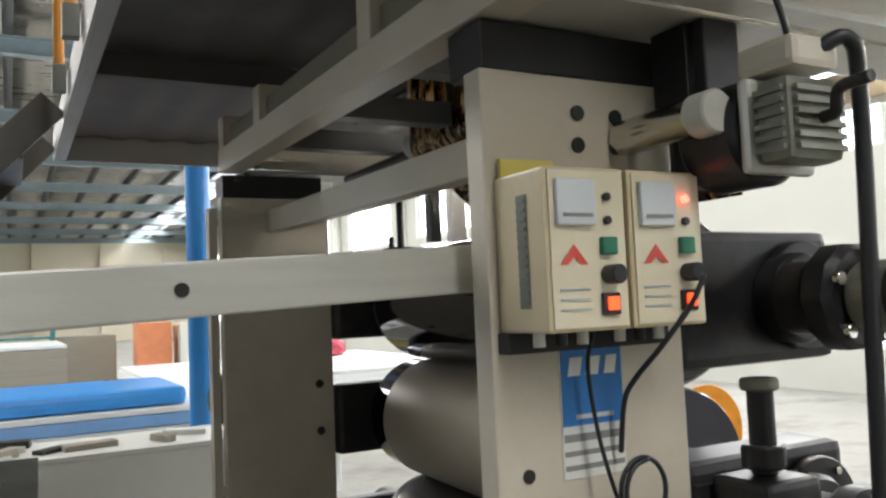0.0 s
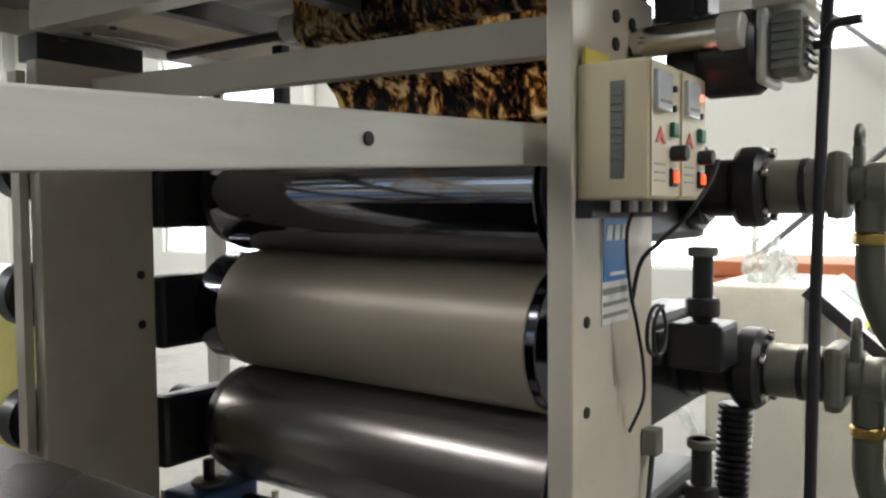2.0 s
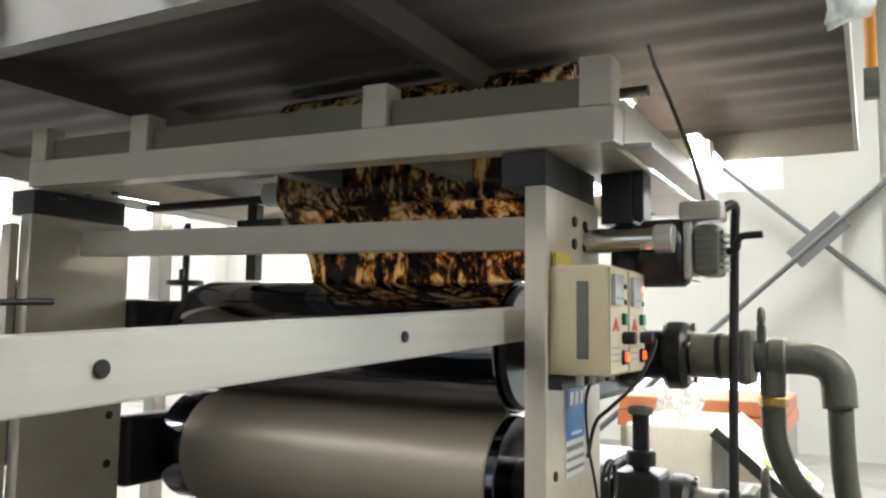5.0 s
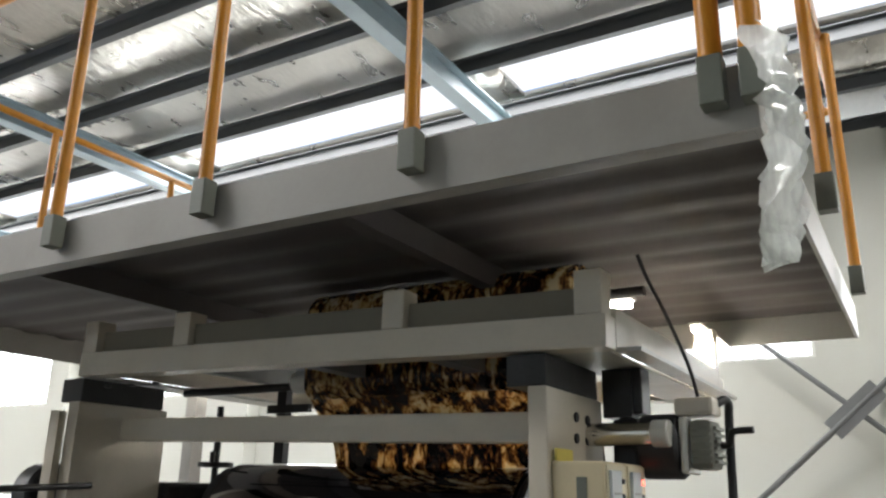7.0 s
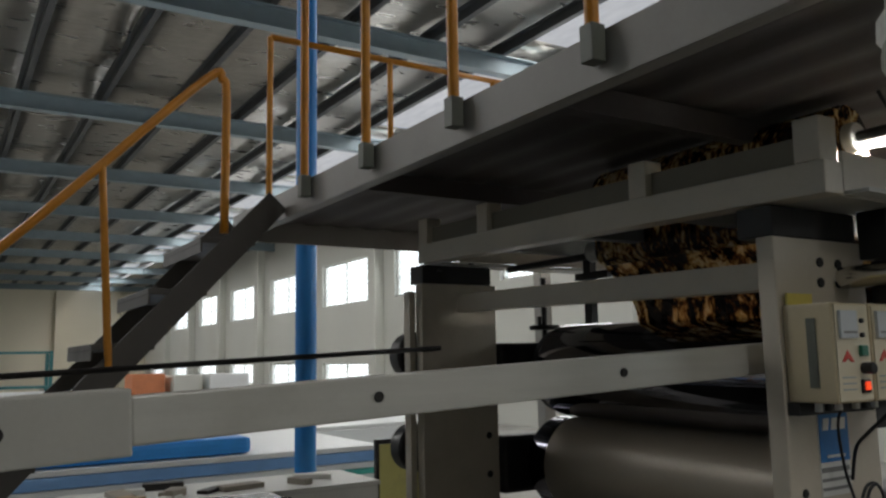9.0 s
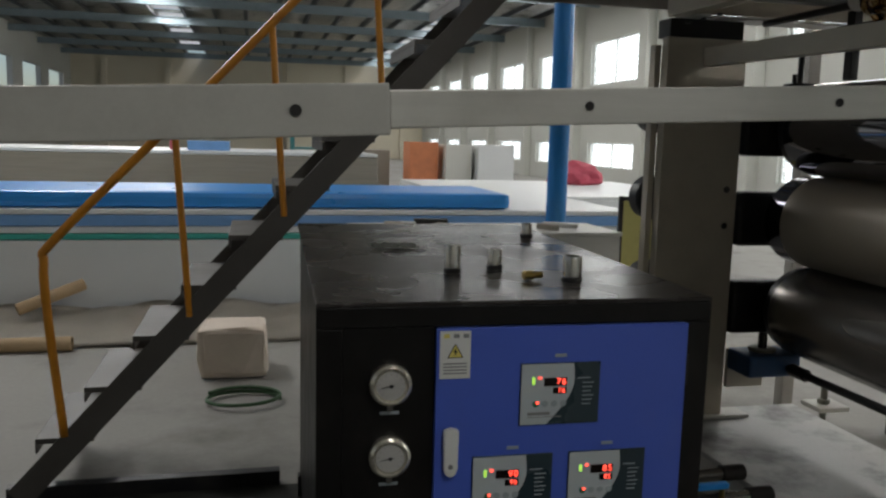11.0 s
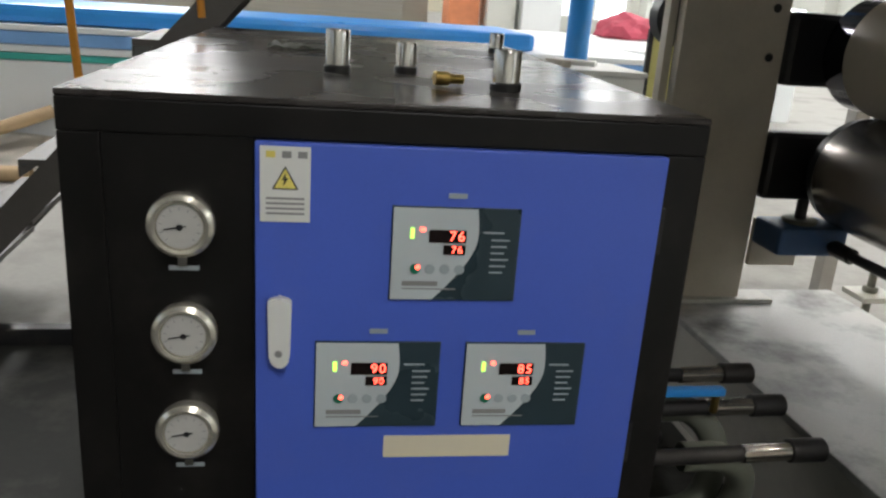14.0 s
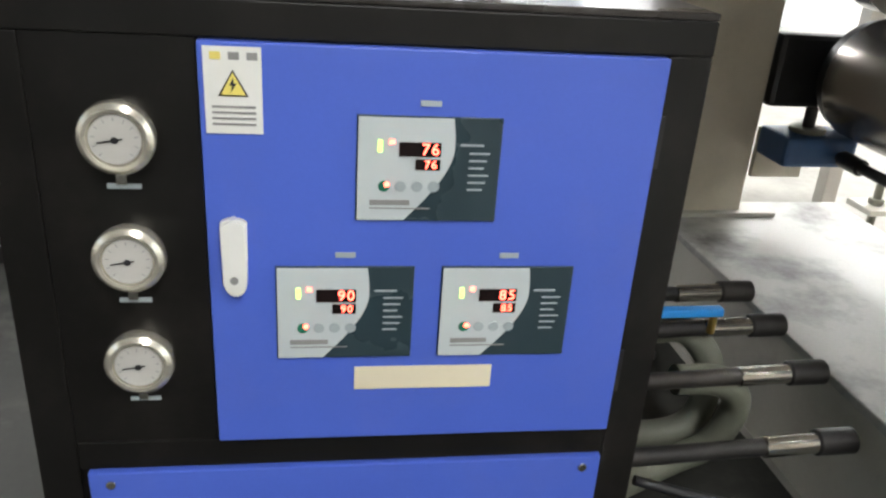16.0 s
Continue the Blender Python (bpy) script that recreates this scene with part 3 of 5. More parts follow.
def build_rolls():
    specs = (("chrome_roll", 1.6945, CHROME, "mirror-bright chrome calender roll", 1.52, 2.86, 0.204),
             ("coated_roll", 1.285, RUBBER, "wide roll covered by pale beige sheet", 1.58, 2.765, 0.205),
             ("steel_roll", 0.8745, STEELROLL, "smooth dull grey steel calender roll", 1.50, 2.86, 0.205))
    rolls = []
    for name, z, mat, label, y0, y1, r in specs:
        t = thing(name, label, "calender roll", pose(RX, 1.25, z, 0.8, 0, 0) @ pose(0, -1.25, 0))
        if name == "coated_roll":
            part("core", C((0, 1.55, 0), (0, 2.885, 0), r - 0.006, 72, lip=0.004), CORE, t, "dark bright-polished roll core")
            part("cover", C((0, y0, 0), (0, y1, 0), r, 96, lip=0.003), mat, t)
        else:
            part("shell", C((0, y0 + 0.03, 0), (0, y1 - 0.06, 0), r, 96, lip=0.004), mat, t)
            part("end_ring", C((0, y1 - 0.059, 0), (0, y1, 0), r - 0.012, 64, lip=0.012), BLACKIRON, t, "dark end ring")
            part("end_ring", C((0, y0, 0), (0, y0 + 0.029, 0), r - 0.012, 64, lip=0.012), BLACKIRON, t)
        part("journal", C((0, 1.22, 0), (0, y0 + 0.03, 0), 0.07, 32), DARKSTEEL, t)
        part("journal", C((0, y1 - 0.03, 0), (0, 3.25, 0), 0.07, 32), DARKSTEEL, t)
        rolls.append(t)
        # bearing housings on the plates' inner edge, rotary unions outside
        for near in (True, False):
            ya, yb = (YN0 + 0.012, YN1 + 0.09) if near else (YF0 - 0.03, YF1 - 0.01)
            h = thing("bearing_housing", "dark cast bearing housing of a calender roll", "bearing housing", group="bearing housings")
            bm = B(PX1 + 0.002, RX + 0.10, ya, yb, z - 0.125, z + 0.125, bevel=0.02)
            if not near:
                h.location.z = 0.024
            part("body", bm, BLACKIRON, h)
            part("cap", C((RX, ya - 0.022, z), (RX, ya - 0.001, z), 0.105, 32), BLACKIRON, h)
            for k in range(6):
                a = k * math.pi / 3
                part("bolt", C((RX + 0.085 * math.cos(a), ya - 0.032, z + 0.085 * math.sin(a)), (RX + 0.085 * math.cos(a), ya - 0.0225, z + 0.085 * math.sin(a)), 0.008, 6), STAINLESS, h)
        f = thing("back_pulley", "dark round end cover behind the stand", "roll end cover", group="roll end covers")
        part("disc", C((0.33, YF1 + 0.16, z + 0.10), (0.33, YF1 + 0.26, z + 0.10), 0.105, 36), BLACKIRON, f)
        part("stub", C((0.33, YF1 + 0.02, z + 0.10), (0.33, YF1 + 0.16, z + 0.10), 0.045, 20), DARKSTEEL, f)
        part("bracket", B(PX0 + 0.02, PX0 + 0.20, YF1 + 0.001, YF1 + 0.02, z - 0.02, z + 0.20), DARKSTEEL, f)
    return rolls


def build_unions():
    """Rotary joints with flanged black couplings, grey bodies, eye lugs and hanging hoses."""
    for i, z in enumerate((1.690, 1.280, 0.862)):
        u = thing("rotary_union", "grey cast rotary joint with a black bolted flange", "rotary joint", group="rotary joints")
        y = 1.22
        part("collar", C((RX - 0.04, y - 0.06, z), (RX - 0.04, y - 0.001, z), 0.085, 32), BLACKIRON, u)
        part("neck", C((RX - 0.08, y - 0.132, z), (RX - 0.08, y - 0.062, z), 0.066, 32), BLACKIRON, u)
        fl = part("flange", C((RX - 0.08, y - 0.20, z), (RX - 0.08, y - 0.134, z), 0.094, 10, lip=0.014), BLACKIRON, u, "black bolted flange")
        for k in range(5):
            a = k * math.pi * 0.4 + 0.2
            part("bolt", C((RX - 0.08 + 0.076 * math.cos(a), y - 0.213, z + 0.076 * math.sin(a)), (RX - 0.08 + 0.076 * math.cos(a), y - 0.201, z + 0.076 * math.sin(a)), 0.013, 6), STAINLESS, fl)
        part("body", C((RX - 0.08, y - 0.325, z), (RX - 0.08, y - 0.201, z), 0.060, 36), CASTGREY, u)
        part("ring", B(RX - 0.15, RX - 0.01, y - 0.365, y - 0.326, z - 0.072, z + 0.072, bevel=0.018), CASTGREY, u)
        part("groove", C((RX - 0.08, y - 0.285, z), (RX - 0.08, y - 0.270, z), 0.0625, 36, lip=0.002), BLACKIRON, u)
        part("lug", B(RX - 0.10, RX - 0.06, y - 0.392, y - 0.370, z + 0.03, z + 0.085, bevel=0.006), CASTGREY, u)
        pts = [(RX - 0.08 + 0.020 * math.cos(a), y - 0.381, z + 0.102 + 0.020 * math.sin(a)) for a in [k * 2 * math.pi / 16 for k in range(17)]]
        part("eye", S(pts, 0.009, 8), CASTGREY, u)
        part("elbow", S(curve([(RX - 0.08, y - 0.366, z), (RX - 0.08, y - 0.44, z), (RX - 0.08, y - 0.51, z - 0.005), (RX - 0.08, y - 0.552, z - 0.04), (RX - 0.08, y - 0.56, z - 0.12)]), 0.041, 20), CASTGREY, u)
        part("sleeve", C((RX - 0.08, y - 0.44, z), (RX - 0.08, y - 0.395, z), 0.047, 28), CASTGREY, u)
        part("branch", C((RX - 0.08, y - 0.405, z - 0.10), (RX - 0.08, y - 0.405, z - 0.02), 0.032, 20), CASTGREY, u)
        part("nut", C((RX - 0.08, y - 0.405, z - 0.125), (RX - 0.08, y - 0.405, z - 0.101), 0.037, 6), BRASS, u, "brass hose nut")
        # hoses drop towards the floor
        h = thing("braided_hose", "grey rubber hose hanging from the rotary joint", "hose", group="machine hoses")
        drop = 0.5 if i < 2 else 0.35
        part("pipe", S(curve([(RX - 0.08, y - 0.405, z - 0.126), (RX - 0.08, y - 0.41, z - 0.22), (RX - 0.06, y - 0.45, z - 0.32), (RX - 0.03, y - 0.54, z - 0.42), (RX + 0.10, y - 0.62, z - 0.55), (RX + 0.42, y - 0.55, max(0.10, z - 0.75)), (RX + 0.75, y - 0.4, max(0.05, z - 0.95))]), 0.030, 16), HOSE, h)
        h = thing("braided_hose", "grey rubber hose hanging from the pipe elbow", "hose", group="machine hoses")
        part("pipe", S(curve([(RX - 0.08, y - 0.56, z - 0.121), (RX - 0.08, y - 0.565, z - 0.28), (RX - 0.06, y - 0.58, z - 0.40), (RX + 0.0, y - 0.60, z - 0.52), (RX + 0.16, y - 0.60, max(0.06, z - 0.70)), (RX + 0.5, y - 0.5, max(0.05, z - 0.86))]), 0.030, 16), HOSE, h)


def build_controls():
    """Two tension controllers on the near plate."""
    for i, x0 in enumerate((0.240, 0.392)):
        x1 = x0 + 0.145
        c = thing("tension_controller", "beige enamelled controller box with meter, switches and a lit button", "control box", group="controller boxes")
        z0, z1, y0, y1 = 1.660, 1.895, 1.066, 1.198
        body = part("housing", B(x0, x1, y0 + 0.004, y1, z0, z1, bevel=0.005), BEIGE, c)
        part("vent", B(x0 - 0.0015, x0 + 0.001, 1.112, 1.137, z0 + 0.035, z1 - 0.035), SOCKET, body)
        for k in range(12):
            zz = z0 + 0.042 + k * 0.0133
            part("vent_slit", B(x0 - 0.004, x0 - 0.0017, 1.114, 1.135, zz, zz + 0.005), SOCKET, body)
        face = part("face_plate", B(x0 + 0.006, x1 - 0.006, y0, y0 + 0.0035, z0 + 0.006, z1 - 0.006), BOXFACE, c)
        part("meter", B(x0 + 0.014, x0 + 0.082, y0 - 0.010, y0 - 0.0005, z0 + 0.150, z0 + 0.216, bevel=0.003), METERGLASS, c, "clear square needle meter")
        part("needle_scale", B(x0 + 0.022, x0 + 0.074, y0 - 0.0115, y0 - 0.0105, z0 + 0.162, z0 + 0.167), GREYINK, c)
        for zz, lit in ((0.192, i == 1), (0.158, False)):
            part("indicator", C((x0 + 0.105, y0 - 0.008, z0 + zz), (x0 + 0.105, y0 - 0.0005, z0 + zz), 0.006, 14), REDLED if lit else BLACKPLASTIC, c)
        part("green_switch", B(x0 + 0.090, x0 + 0.118, y0 - 0.010, y0 - 0.0005, z0 + 0.108, z0 + 0.134, bevel=0.003), GREENKEY, c)
        part("knob", C((x0 + 0.104, y0 - 0.028, z0 + 0.080), (x0 + 0.104, y0 - 0.0005, z0 + 0.080), 0.014, 24), BLACKPLASTIC, c, "black round knob")
        bz = part("button_bezel", B(x0 + 0.088, x0 + 0.120, y0 - 0.007, y0 - 0.0005, z0 + 0.022, z0 + 0.054, bevel=0.003), BLACKPLASTIC, c)
        part("lit_button", B(x0 + 0.095, x0 + 0.114, y0 - 0.011, y0 - 0.0072, z0 + 0.029, z0 + 0.048, bevel=0.002), ORANGELAMP, bz, "glowing orange-red push button")
        m = pose(x0 + 0.044, y0 - 0.0025, z0 + 0.095)
        bm = bmesh.new()
        prism(bm, [(-0.024, 0), (0.0, 0.028), (0.024, 0), (0.012, 0), (0.0, 0.010), (-0.012, 0)], 0.0015, m)
        part("red_emblem", bm, REDINK, face)
        for k in range(3):
            part("print_bar", B(x0 + 0.018, x0 + 0.070, y0 - 0.0015, y0 - 0.0003, z0 + 0.030 + 0.014 * k, z0 + 0.033 + 0.014 * k), PALEPRINT, face)
        for k in range(3):
            part("cable_gland", C((x0 + 0.03 + 0.04 * k, 1.14, z0 - 0.022), (x0 + 0.03 + 0.04 * k, 1.14, z0 - 0.0005), 0.009, 12), WHITE if k != 1 else BLACKPLASTIC, c)
    k = thing("mounting_rail", "rusty steel mounting rail under the controllers", "bracket")
    part("rail", B(0.236, 0.55, 1.168, 1.199, 1.628, 1.6585), DARKSTEEL, k)
    solid("yellow_card", B(0.246, 0.345, 1.185, 1.192, 1.897, 1.925), YELLOWCARD, "yellow card wedged above the controllers", "card")

    lab = thing("maker_label", "blue and white maker's label with a pale emblem", "label")
    part("plate", B(0.345, 0.470, YN0 - 0.0025, YN0 - 0.0005, 1.425, 1.632), WHITE, lab)
    part("blue_field", B(0.347, 0.468, YN0 - 0.0045, YN0 - 0.0027, 1.507, 1.630), BLUELABEL, lab)
    for a, b in ((0.358, 0.388), (0.394, 0.424), (0.430, 0.458)):
        bm = bmesh.new()
        prism(bm, [(a, 1.585), (a + 0.006, 1.614), (b, 1.614), (b - 0.006, 1.585)], 0.0012, pose(0, YN0 - 0.006, 0))
        part("emblem_bar", bm, WHITE, lab)
    part("emblem_bar", B(0.372, 0.446, YN0 - 0.006, YN0 - 0.0047, 1.517, 1.524), WHITE, lab)
    for k, (w, h) in enumerate(((0.115, 0.012), (0.118, 0.008), (0.118, 0.008))):
        part("print_bar", B(0.348, 0.348 + w, YN0 - 0.004, YN0 - 0.0027, 1.482 - 0.022 * k, 1.482 + h - 0.022 * k), GREYINK, lab)


def build_drive():
    """Shaft stub, gear motor and screw jacks beside the near plate."""
    s = thing("adjusting_shaft", "bright round adjusting shaft standing out of the plate", "shaft")
    part("rod", C((0.50, 1.00, 1.972), (0.50, 1.199, 1.972), 0.030, 28), STAINLESS, s)
    part("cap", C((0.50, 0.985, 1.972), (0.50, 1.03, 1.972), 0.034, 28), ALU, s)
    g = thing("gear_motor", "dark finned gear motor hanging under the top frame", "gear motor")
    part("gearbox", B(0.56, 0.70, 1.085, 1.16, 1.88, 2.02, bevel=0.02), BLACKIRON, g)
    part("bell", C((0.59, 0.972, 1.945), (0.59, 1.084, 1.945), 0.083, 36), BLACKIRON, g)
    mot = part("motor_body", B(0.530, 0.650, 0.890, 0.949, 1.885, 2.008, bevel=0.018), CASTGREY, g, "grey slotted fan cover")
    for k in range(6):
        z = 1.900 + 0.0165 * k
        part("slat", B(0.540, 0.640, 0.882, 0.8895, z, z + 0.008), CASTGREY, mot)
        part("slat", B(0.5225, 0.5295, 0.896, 0.944, z, z + 0.008), CASTGREY, mot)
    part("end_shield", B(0.52, 0.66, 0.950, 0.971, 1.875, 2.015, bevel=0.01), ALU, g, "pale end shield")
    part("terminal_box", B(0.54, 0.64, 0.885, 0.985, 2.017, 2.065, bevel=0.012), CREAM, g)
    part("crank", S(curve([(0.59, 0.884, 1.945), (0.59, 0.862, 1.95), (0.585, 0.85, 1.978), (0.58, 0.80, 1.982)]), 0.009, 10), DARKSTEEL, g)
    part("mount", B(0.575, 0.655, 1.075, 1.165, 2.031, 2.153, bevel=0.004), DARKSTEEL, g)
    for z0, z1 in ((1.40, 1.56), (0.99, 1.14)):
        j = thing("screw_jack", "dark screw jack standing between two roll housings", "screw jack", group="screw jacks")
        part("spindle", C((0.70, 1.12, z0), (0.70, 1.12, z1), 0.022, 18), BLACKIRON, j)
        part("nut", C((0.70, 1.12, z0 + 0.01), (0.70, 1.12, z0 + 0.05), 0.038, 6), BLACKIRON, j)
        part("cap", C((0.70, 1.12, z1 - 0.02), (0.70, 1.12, z1), 0.032, 20), CASTGREY, j)
        part("block", B(0.635, 0.765, 1.06, 1.18, z0 - 0.10, z0 - 0.001, bevel=0.012), BLACKIRON, j)
        part("arm", B(0.612, 0.80, 1.185, 1.199, z0 - 0.09, z0 - 0.02), BLACKIRON, j)
    c = thing("ribbed_conduit", "dark ribbed conduit hanging under the middle rotary joint", "conduit")
    prof = [(0, 0.030)] + [(v, r) for k in range(14) for v, r in (((k + 0.2) / 14, 0.030), ((k + 0.35) / 14, 0.040), ((k + 0.75) / 14, 0.040), ((k + 0.9) / 14, 0.030))] + [(1, 0.030)]
    part("conduit", lathe(bmesh.new(), (0.86, 1.10, 0.97), (0.86, 1.09, 1.19), prof, 18), BLACKPLASTIC, c)
    b = thing("junction_box", "small grey junction box on the plate", "junction box")
    part("lid", B(0.545, 0.585, 1.165, 1.1985, 1.13, 1.185, bevel=0.004), CASTGREY, b)
    cables = (
        [(0.60, 0.90, 2.045), (0.64, 0.87, 2.06), (0.665, 0.875, 1.98), (0.665, 0.885, 1.6), (0.65, 0.89, 1.1), (0.62, 0.89, 0.6), (0.62, 0.89, 0.12), (0.66, 0.92, 0.02)],
        [(0.497, 1.03, 1.735), (0.475, 1.04, 1.69), (0.44, 1.07, 1.63), (0.43, 1.12, 1.58), (0.44, 1.16, 1.54), (0.445, 1.18, 1.46)],
        [(0.441 + 0.042 * math.cos(a), 1.112 + 0.012 * a / 6, 1.411 + 0.048 * math.sin(a)) for a in [1.57 + 0.62 * k for k in range(16)]],
        [(0.56, 1.18, 1.13), (0.52, 1.175, 1.02), (0.50, 1.175, 0.86), (0.53, 1.18, 0.70), (0.57, 1.19, 0.62)],
        [(0.60, 0.93, 2.045), (0.59, 0.95, 2.15), (0.55, 0.99, 2.28), (0.48, 1.02, 2.38), (0.45, 1.03, 2.43)],
        [(0.37, 1.14, 1.655), (0.372, 1.16, 1.60), (0.385, 1.16, 1.50), (0.40, 1.15, 1.42), (0.43, 1.15, 1.34), (0.455, 1.16, 1.27), (0.46, 1.19, 1.20)],
    )
    for pts, r in zip(cables, (0.012, 0.0045, 0.004, 0.006, 0.005, 0.0035)):
        solid("cable", S(curve(pts), r, 8), CABLE, "black electric cable hanging beside the machine", "cable", group="machine cables")


def build_web():
    """Gold marble film: unwinding roll under the deck, down round a guide roll and back to the nip."""
    t = thing("film_roll", "roll of dark film with gold marble veins under the platform", "film roll")
    x, z, r = 0.745, 2.405, 0.105
    part("winding", C((x, 1.29, z), (x, 2.30, z), r, 56, lip=0.002), GOLD, t)
    part("core", C((x, 1.26, z), (x, 2.35, z), 0.045, 24), WHITE, t, "white cardboard core")
    part("shaft", C((x, 1.10, z), (x, 2.95, z), 0.016, 16), DARKSTEEL, t)
    g = thing("guide_roll", "film-covered guide roll with a white core end", "guide roll")
    part("shell", C((0.69, 1.28, 2.178), (0.69, 2.295, 2.178), 0.046, 40, lip=0.002), DARKSTEEL, g)
    part("core", C((0.69, 2.296, 2.192), (0.69, 2.37, 2.192), 0.040, 28), WHITE, g, "white core end")
    part("shaft", C((0.69, YN1, 2.178), (0.69, YF0, 2.178), 0.015, 16), DARKSTEEL, g)
    k = thing("web_guide", "dark upright web guide hanging from the top frame", "guide bracket")
    part("upright", B(0.825, 0.862, 2.53, 2.575, 1.915, 2.19, bevel=0.003), DARKSTEEL, k)
    part("cross_arm", B(0.80, 0.824, 2.40, 2.60, 2.10, 2.13), DARKSTEEL, k)
    k = thing("adjusting_screw", "dark adjusting screw with a small wheel above the far bearing", "adjusting screw")
    part("spindle", C((0.91, 2.955, 1.846), (0.91, 2.955, 2.15), 0.014, 14), BLACKIRON, k)
    part("wheel", C((0.91, 2.955, 1.905), (0.91, 2.955, 1.925), 0.072, 20), BLACKIRON, k)
    part("grip", C((0.855, 2.92, 1.925), (0.855, 2.92, 1.965), 0.011, 12), BLACKIRON, k)
    w = thing("film_web", "dark brown film with gold marble veins running down to the rolls", "film web")

    def strip(prof, y0, y1, wave):
        bm = bmesh.new()
        rows = []
        for i, (px, pz) in enumerate(prof):
            rows.append([bm.verts.new((px + wave * noise.noise(Vector((j * 0.35, i * 0.3, 3))), y0 + (y1 - y0) * j / 28, pz)) for j in range(29)])
        for a, b in zip(rows, rows[1:]):
            for j in range(28):
                bm.faces.new((a[j], a[j + 1], b[j + 1], b[j])).smooth = True
        bmesh.ops.solidify(bm, geom=bm.faces[:], thickness=0.0012)
        return bm

    down = [(0.6385, 2.405 - 0.0227 * k) for k in range(11)]
    wrap = [(0.69 - 0.0505 * math.cos(a), 2.178 - 0.0505 * math.sin(a)) for a in [0.17 * k for k in range(1, 13)]]
    nip = [(0.745, 2.10), (0.80, 2.05), (0.845, 2.01), (0.865, 1.98), (0.876, 1.95), (0.882, 1.92), (0.888, 1.90)]
    part("upper_sheet", strip(down + wrap, 1.29, 2.29, 0.002), GOLD, w)
    part("lower_sheet", strip([wrap[-1]] + nip, 1.29, 2.32, 0.004), GOLD, w)


# ---- line beams and platform ----
def build_beam():
    b = thing("line_beam", "long pale steel beam running from the stand", "beam")
    tilt = pose(0, 0, 1.752, 0, -2.65, 0)
    part("beam", B(-1.262, 0.52, 1.297, 1.345, -0.039, 0.039, bevel=0.004, m=tilt), ALU, b)
    for x in (-0.207, -0.827):
        part("hole", C((x, 1.2925, 1.752 + 0.046 * x), (x, 1.2965, 1.752 + 0.046 * x), 0.010, 18), DARKSTEEL, b)
    c = thing("rack_beam", "heavier painted steel rack beam bolted to the line beam", "beam")
    part("beam", B(-6.0, -1.264, 1.28, 1.36, -0.052, 0.052, bevel=0.004, m=tilt), GREYPAINT, c)
    part("hole", C((-1.45, 1.2755, 1.685), (-1.45, 1.2795, 1.685), 0.012, 18), DARKSTEEL, c)
    part("foot", B(-5.6, -5.5, 1.28, 1.36, 0, 1.43), GREYPAINT, c)
    r = thing("tie_rod", "thin dark rod running to the far plate", "rod")
    part("rod", S([(-6.0, 2.90, 1.54), (0.3, 2.91, 1.824)], 0.011, 10), DARKSTEEL, r)
    part("foot", B(-5.9, -5.86, 2.88, 2.92, 0, 1.55), DARKSTEEL, r)


FX0, FX1, FY0, FY1, FZ0, FZ1 = -0.239, 1.87, 0.605, 4.10, 2.415, 2.54


def rail_post(parent, x, y, top=3.40, r=0.0175):
    part("rail_post", C((x, y, FZ1 - 0.05), (x, y, top), r, 14), YELLOWPAINT, parent)
    s = 0.0215
    part("socket", B(x - s, x + s, y - s, y + s, FZ0 + 0.04, FZ1 + 0.006, bevel=0.003), SOCKET, parent)


